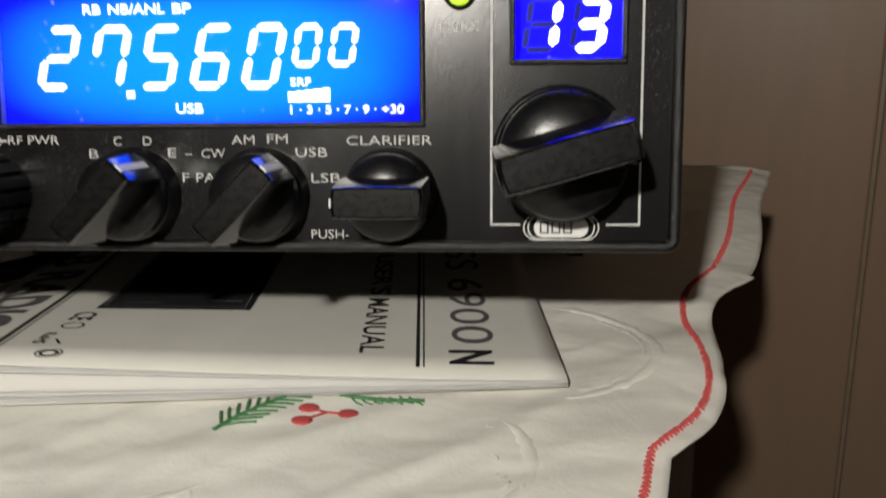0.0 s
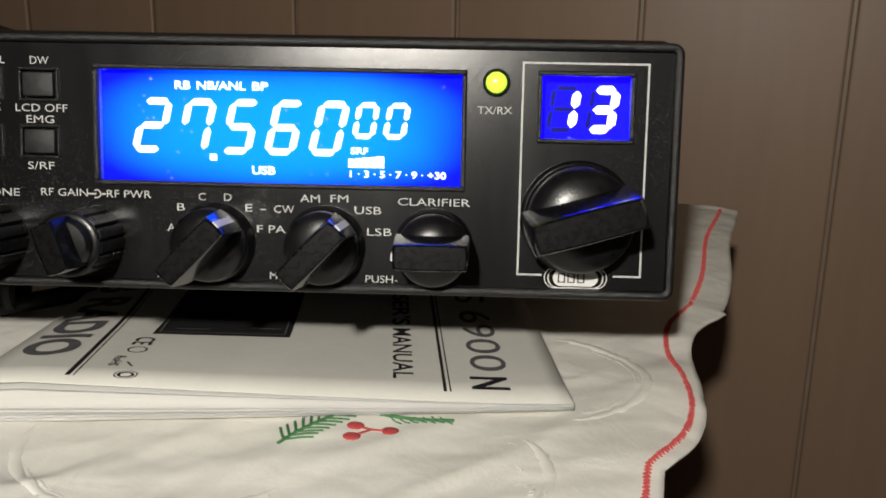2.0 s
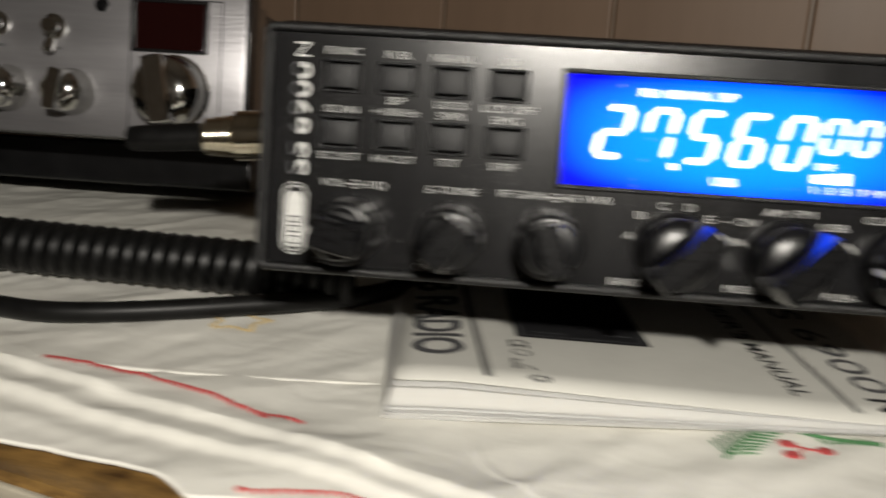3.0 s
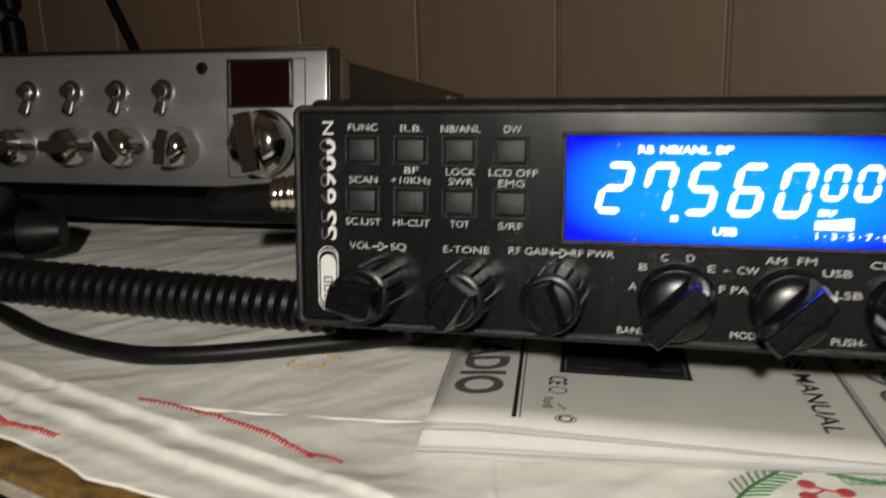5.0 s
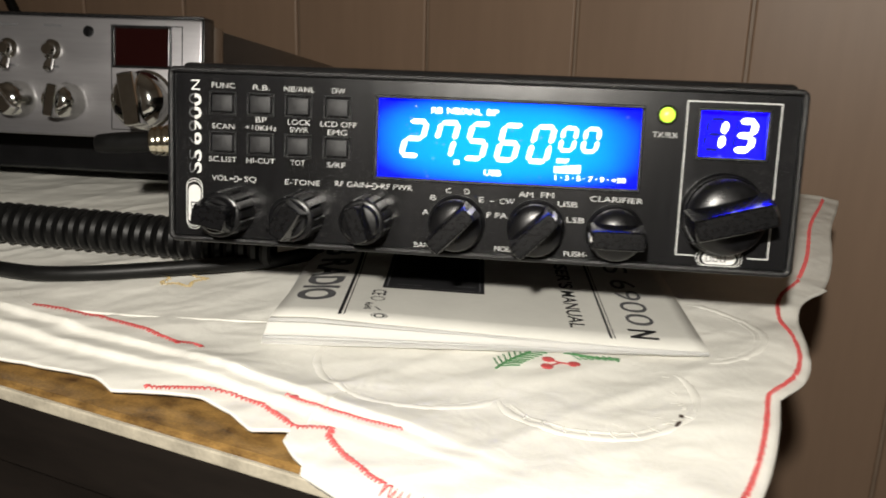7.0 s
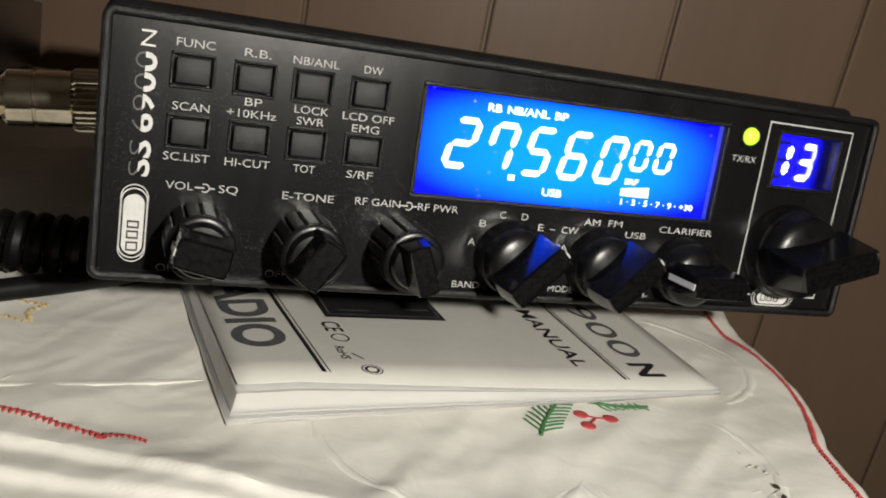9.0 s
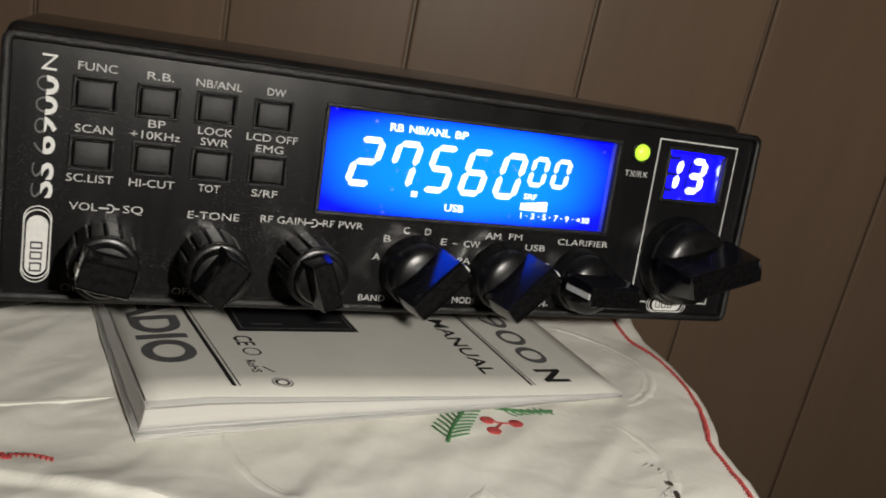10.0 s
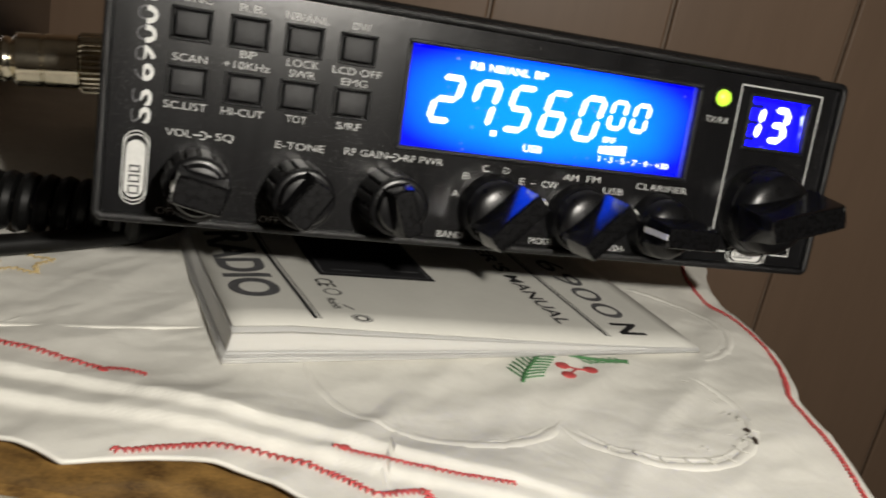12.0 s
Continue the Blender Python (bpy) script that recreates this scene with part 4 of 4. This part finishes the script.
# concentric-control signs
for x in (23.5, 61.6):
    bm = bmesh.new()
    ring = [[bm.verts.new(((x + r * math.cos(a)) * MM, -0.00007, (17.2 + r * math.sin(a)) * MM)) for a in np.linspace(-2.2, 2.2, 20)] for r in (0.62, 0.85)]
    for i in range(19):
        bm.faces.new((ring[0][i], ring[0][i + 1], ring[1][i + 1], ring[1][i]))
    part("printed_sign", bm, INK, rig)
    flat([(x - 1.7, 17.05), (x - 0.1, 17.05), (x - 0.1, 17.35), (x - 1.7, 17.35)], INK, rig, "printed_line")
    flat([(x + 0.9, 17.05), (x + 1.7, 17.05), (x + 1.7, 17.35), (x + 0.9, 17.35)], INK, rig, "printed_line")


def grip(length, width, h0, h1, taper, flare=1.0):
    """The finger bar of a knob: bowed sides sloping to the skirt, square ends, a raised rim round a sunken face."""
    bm = bmesh.new()
    hl, hw = length / 2, width / 2
    n = 9
    pts = []
    for sx in (1, -1):
        for k in range(n):
            t = -1 + 2 * k / (n - 1)
            pts.append((sx * (hl - width * 0.05 * t * t), sx * t * hw * 0.93))
        for k in range(1, n - 1):
            t = 1 - 2 * k / (n - 1)
            pts.append((sx * t * hl, sx * hw * (1 - 0.07 * t * t)))
    top = h1
    rows = []
    for f, w, h in ((1.0, flare, h0), (1 - taper * 0.8, 1 - taper * 0.8, top - 0.0009), (1 - taper * 1.1, 1 - taper * 1.7, top - 0.0003), (1 - taper * 1.6, 1 - taper * 2.8, top), (1 - taper * 2.2, 1 - taper * 4.4, top - 0.0003)):
        rows.append([bm.verts.new((x * f, y * w, h)) for x, y in pts])
    m = len(pts)
    for a, b in zip(rows, rows[1:]):
        for k in range(m):
            bm.faces.new((a[k], a[(k + 1) % m], b[(k + 1) % m], b[k]))
    bm.faces.new(rows[0][::-1])
    face = bmesh.new()
    face.faces.new([face.verts.new(v.co) for v in rows[-1]])
    return bm, face


def knob(x, z, radius, height, bar, width, angle, fluted=False, shift=0.0, mark=True, label="black plastic control knob", flare=1.4, dome=0.52):
    """A control knob standing out of the faceplate: skirt, dome and finger bar turned to angle."""
    place = Matrix.Translation((x * MM, -0.00005, z * MM)) @ AX @ Matrix.Rotation(radians(angle), 4, "Z")
    r, h = radius * MM, height * MM
    if fluted:
        body = part("knob", lathe([(r * 1.0, 0), (r, 0.0004), (r * 0.96, h * 0.56), (r * 0.90, h * 0.57), (r * 0.94, h * 0.585), (r * 0.94, h * 0.61), (r * 0.88, h * 0.625), (r * 0.78, h * 0.63)], 168, flutes=14, depth=0.0012, only=(0, 1, 2)), KNOB, rig, label, True)
        body.matrix_basis = place
        part("cap", lathe([(r * 0.78, h * 0.62), (r * 0.77, h * 0.70), (r * 0.70, h * 0.74), (r * 0.3, h * 0.76)], 40), KNOB, body, "", True)
        bar_bm, face_bm = grip(bar * MM, width * MM, h * 0.66, h, 0.05, flare=1.3)
        part("finger_bar", bar_bm, KNOB_FACE, body, "", True)
        part("grip_face", face_bm, GRAIN, body, "grained black grip face")
    else:
        body = part("knob", lathe([(r * 1.04, 0), (r * 1.04, 0.0007), (r * 1.0, 0.0012), (r * 0.98, h * 0.20), (r * 0.94, h * 0.22), (r * 0.935, h * 0.34), (r * 0.91, h * 0.395), (r * 0.86, h * (0.26 + dome * 0.33)), (r * 0.72, h * (0.15 + dome * 0.625)), (r * 0.4, h * dome)], 48), KNOB, rig, label, True)
        body.matrix_basis = place
        bar_bm, face_bm = grip(bar * MM, width * MM, h * 0.38, h, 0.05, flare=flare)
        part("finger_bar", bar_bm, KNOB_FACE, body, "", True).location = (shift * MM, 0, 0)
        part("grip_face", face_bm, GRAIN, body, "grained black grip face").location = (shift * MM, 0, 0)
    if mark:
        e = (bar / 2 + shift) * MM
        bm = bmesh.new()
        g0, g1 = h * (0.70 if fluted else 0.42), h - 0.0004
        out = 0.00012
        pts = [(e * 1.0 + out, -0.00062, g0), (e * 1.0 + out, 0.00062, g0), (e * 0.963 + out, 0.00062, g1), (e * 0.963 + out, -0.00062, g1)]
        lo = [bm.verts.new(p) for p in pts]
        hi = [bm.verts.new((p[0] - 0.0006, p[1], p[2])) for p in pts]
        bm.faces.new(lo)
        for k in range(4):
            bm.faces.new((lo[k], hi[k], hi[(k + 1) % 4], lo[(k + 1) % 4]))
        part("pointer", bm, WHITE_INK, body, "white pointer line")
    return body


knob(22.9, 8.6, 6.2, 18.0, 9.6, 5.8, 168, True, label="black fluted volume knob")
knob(42.2, 8.6, 6.2, 18.0, 9.4, 5.4, 236, True, mark=False, label="black fluted tone knob")
knob(60.7, 8.8, 6.2, 18.0, 9.6, 4.3, 290, True, mark=False, label="black fluted gain knob")
knob(84.1, 8.6, 7.2, 16.8, 14.0, 4.7, 46, label="black band selector knob", dome=0.475, flare=1.25)
knob(104.8, 8.5, 7.2, 16.8, 14.0, 4.7, 46, label="black mode selector knob", dome=0.475, flare=1.25)
knob(125.1, 8.5, 7.1, 16.0, 13.6, 5.0, 180, label="black clarifier knob", flare=1.3)
knob(151.6, 14.7, 10.2, 19.0, 20.4, 6.0, 16, mark=False, flare=1.5, label="large black channel knob")
# rear bracket feet under the case, out of the light
for x in (0.010, 0.160):
    part("bracket_leg", box(x, x + 0.004, 0.100, 0.130, -0.0185, -0.0007), BODY, rig)
screw = part("thumb_screw", lathe([(0.0040, 0), (0.0040, 0.0030), (0.0082, 0.0034), (0.0082, 0.0090), (0.0074, 0.0100)], 60, flutes=20, depth=0.0006, only=(2, 3)), KNOB, rig, "black bracket thumb screw", True)
screw.matrix_basis = Matrix.Translation((0.1698, 0.062, 0.0290)) @ Matrix.Rotation(radians(90), 4, "Y")
# microphone socket on the side, with its plug
PLUG = BASE @ Matrix.Translation((0.0051, 0.0472, 0.0262)) @ Matrix.Rotation(radians(-95), 4, "Y")
plug = thing("microphone_plug", PLUG, "shiny nickel microphone plug screwed into the side of the radio", "plug")
part("lock_ring", lathe([(0.0068, 0), (0.0068, 0.0062), (0.0060, 0.0070)], 96, flutes=32, depth=0.0006), NICKEL, plug, "knurled nickel ring", True)
part("shell", lathe([(0.0061, 0.0070), (0.0061, 0.0138), (0.0058, 0.0140), (0.0058, 0.0144), (0.0061, 0.0146), (0.0061, 0.0195), (0.0053, 0.0200), (0.0046, 0.0206), (0.0051, 0.0214), (0.0051, 0.0222), (0.0044, 0.0230), (0.0049, 0.0238), (0.0049, 0.0246), (0.0042, 0.0253), (0.0046, 0.0262), (0.0046, 0.0270), (0.0036, 0.0280)], 48), NICKEL, plug, "", True)
part("strain_relief", lathe([(0.0034, 0.0281), (0.0034, 0.040), (0.0031, 0.046), (0.0026, 0.047)], 24), RUBBER, plug, "black rubber strain relief", True)

# ---------------------------------------------------------------- cords
def plain_cable(points, r, label, name="cable"):
    ob = part(name, tube(smooth_path(points, 12), r, 12), RUBBER, None, smooth=True)
    return tagged(ob, label, "cable")


bm = bmesh.new()
axis = smooth_path([(0.015, 0.0610, 0.0115), (-0.035, 0.0650, 0.0115), (-0.085, 0.0690, 0.0115), (-0.140, 0.0735, 0.0118), (-0.165, 0.0715, 0.0125)], 40)
turns, rc, wire, steps = 46, 0.0056, 0.0021, 18
coil = thing("coiled_cord", Matrix.Identity(4), "black coiled microphone cord lying on the tablecloth", "cord")
rings = []
for i in range(turns * steps):
    f = i / (turns * steps - 1) * (len(axis) - 1)
    k = min(int(f), len(axis) - 2)
    c = axis[k].lerp(axis[k + 1], f - k)
    d = (axis[k + 1] - axis[k]).normalized()
    side = d.cross(Vector((0, 0, 1))).normalized()
    up = side.cross(d)
    a = 2 * math.pi * i / steps
    out = side * math.cos(a) + up * math.sin(a)
    p = c + out * rc
    rings.append([bm.verts.new(p + wire * (out * math.cos(2 * math.pi * q / 8) + d * math.sin(2 * math.pi * q / 8))) for q in range(8)])
for p, q in zip(rings, rings[1:]):
    for k in range(8):
        bm.faces.new((p[k], p[(k + 1) % 8], q[(k + 1) % 8], q[k]))
part("coil", bm, RUBBER, coil, "", True)
part("end_sleeve", tube(smooth_path([(-0.150, 0.0733, 0.0118), (-0.160, 0.0723, 0.0122), (-0.172, 0.0700, 0.0130)], 6), 0.0062, 14), RUBBER, coil, "black rubber end sleeve", True)
plain_cable([(0.034, 0.100, 0.0065), (0.020, 0.066, 0.0065), (-0.017, 0.0445, 0.0065), (-0.049, 0.0330, 0.0062), (-0.070, 0.0335, 0.0062), (-0.100, 0.0425, 0.0065), (-0.135, 0.060, 0.0070), (-0.170, 0.063, 0.0080)], 0.0026, "black straight cable curving over the tablecloth")
plain_cable([(-0.643, 0.733, 0.41), (-0.599, 0.719, 0.32), (-0.552, 0.704, 0.225), (-0.505, 0.689, 0.130), (-0.455, 0.672, 0.035), (-0.42, 0.66, -0.05)], 0.0055, "black cable running slantwise up the wall", "wall_cable")

plain_cable([(-0.690, 0.744, 0.50), (-0.672, 0.738, 0.25), (-0.668, 0.737, 0.10), (-0.672, 0.738, -0.10)], 0.014, "thick black cable hanging down the boarded wall", "wall_cable")

# hand microphone beside the coiled cord
mic = thing("hand_microphone", pose(-0.172, 0.072, 0.0045, 0, 0, 20), "black plastic hand microphone lying on the tablecloth", "microphone")
part("shell", box(-0.027, 0.027, -0.045, 0.045, 0.0, 0.032, 0.010, 4), KNOB, mic, "", True)
part("cord_boot", lathe([(0.0085, 0), (0.0085, 0.010), (0.006, 0.018)], 24), RUBBER, mic, "", True).matrix_basis = pose(0.024, 0.030, 0.014, 0, 90, 0)

# ---------------------------------------------------------------- second radio
SECOND = pose(-0.0345, 0.118, 0.0355, -9.0, 0, 0)
old = thing("silver_radio", SECOND, "switched-off radio with a brushed silver face and chrome knobs", "radio")
part("case", box(-0.1995, -0.0015, 0.0253, 0.218, 0.0, 0.0475, 0.0010), BODY, old, "black steel case", True)
part("face", box(-0.201, 0.0, 0.0, 0.010, 0.0007, 0.0490, 0.0010), SILVER, old, "brushed silver faceplate", True)
part("top_trim", box(-0.201, 0.0010, -0.0004, 0.0102, 0.0491, 0.0503, 0.0003), BODY, old, "black top edge", True)
part("edge_trim", box(0.0002, 0.0012, -0.0004, 0.0100, 0.0007, 0.0490, 0.0003), BODY, old, "black side edge", True)
part("side_trim", box(-0.2005, -0.0006, 0.0101, 0.0250, 0.0003, 0.0483, 0.0006), STEEL, old, "", True)
side_screw = part("case_screw", lathe([(0.0032, 0), (0.0030, 0.0012), (0.0018, 0.0019)], 24), CHROME, old, "small chrome case screw", True)
side_screw.matrix_basis = Matrix.Translation((-0.0016, 0.045, 0.030)) @ Matrix.Rotation(radians(90), 4, "Y")
part("sticker", box(-0.0016, -0.0012, 0.180, 0.212, 0.030, 0.044), WHITE_PLASTIC, old, "small white paper sticker")
part("base_plate", box(-0.1900, -0.010, 0.045, 0.11, -0.0165, -0.0004, 0.001), BODY, old, "black mounting bracket")


def face_frame(x0, x1, z0, z1, t, y0, y1, material, name):
    return part(name, frame_ring(x0, x1, z0, z1, t, y0, y1, 0.0), material, old)


part("window", box(-0.0365, -0.0135, -0.0006, 0.0003, 0.0300, 0.0450, 0.0002), RED_GLASS, old, "dark red display window")
face_frame(-0.0385, -0.0080, 0.0040, 0.0463, 0.00035, -0.0002, 0.0002, BLACK_INK, "printed_line")
part("window_bezel", frame_ring(-0.0392 + 0.0015, -0.0125, 0.0291, 0.0459, 0.0010, -0.0010, 0.0002, 0.0002), BODY, old)
for x in (-0.1605, -0.1410, -0.1215, -0.1025, -0.083, -0.0638):
    sw = part("toggle_switch", lathe([(0.0042, 0), (0.0042, 0.0012), (0.0030, 0.0016), (0.0030, 0.0040), (0.0022, 0.0050)], 28), CHROME, old, "chrome toggle switch", True)
    sw.matrix_basis = Matrix.Translation((x, 0, 0.0353)) @ AX
    lever = part("lever", lathe([(0.0013, 0.0035), (0.0019, 0.0075), (0.0018, 0.0092), (0.0008, 0.0098)], 20), CHROME, sw, "", True)
    lever.rotation_euler = (radians(60), 0, 0)
    for dz, w in ((0.0093, 0.0040), (-0.0072, 0.0024)):
        part("printed_bar", box(x - w, x + w, -0.00012, 0.0001, 0.0353 + dz, 0.0353 + dz + 0.0010), GREY_INK, old)
ind = part("indicator_lamp", lathe([(0.0022, 0), (0.0022, 0.0008), (0.0012, 0.0016)], 24), KNOB, old, "unlit dark indicator lamp", True)
ind.matrix_basis = Matrix.Translation((-0.0480, 0, 0.0432)) @ AX


def chrome_knob(x, z, r, h, angle):
    k = part("knob", lathe([(r * 1.08, 0), (r * 1.08, 0.0014), (r, 0.0022), (r * 0.98, h * 0.55), (r * 0.85, h * 0.70), (r * 0.5, h * 0.80)], 40), CHROME, old, "chrome control knob", True)
    k.matrix_basis = Matrix.Translation((x, 0, z)) @ AX @ Matrix.Rotation(radians(angle), 4, "Z")
    bar_bm, face_bm = grip(r * 1.95, r * 0.66, h * 0.3, h, 0.05)
    part("finger_bar", bar_bm, CHROME, k, "", True)
    part("grip_face", face_bm, CHROME, k)
    return k


chrome_knob(-0.0230, 0.0165, 0.0112, 0.017, 100)
for x, a in ((-0.0570, 80), (-0.0790, 130), (-0.1010, 0), (-0.1265, 0), (-0.152, 40)):
    chrome_knob(x, 0.0147, 0.0070, 0.015, a)

# ---------------------------------------------------------------- on the wall
box_ob = thing("junction_box", TABLE @ pose(0, 0.543, 0), "off-white plastic box fixed to the boarded wall", "box")
u0, v0 = to_table(-0.196, 0.594)
part("housing", box(u0, u0 + 0.115, -0.026, -0.0005, 0.189, 0.29, 0.003), WHITE_PLASTIC, box_ob, "", True)
plain_cable([from_table(u0 - 0.055, 0.520) + (0.30,), from_table(u0 - 0.030, 0.520) + (0.225,), from_table(u0 - 0.006, 0.520) + (0.186,)], 0.006, "black plug lead hanging beside the wall box", "plug_lead")
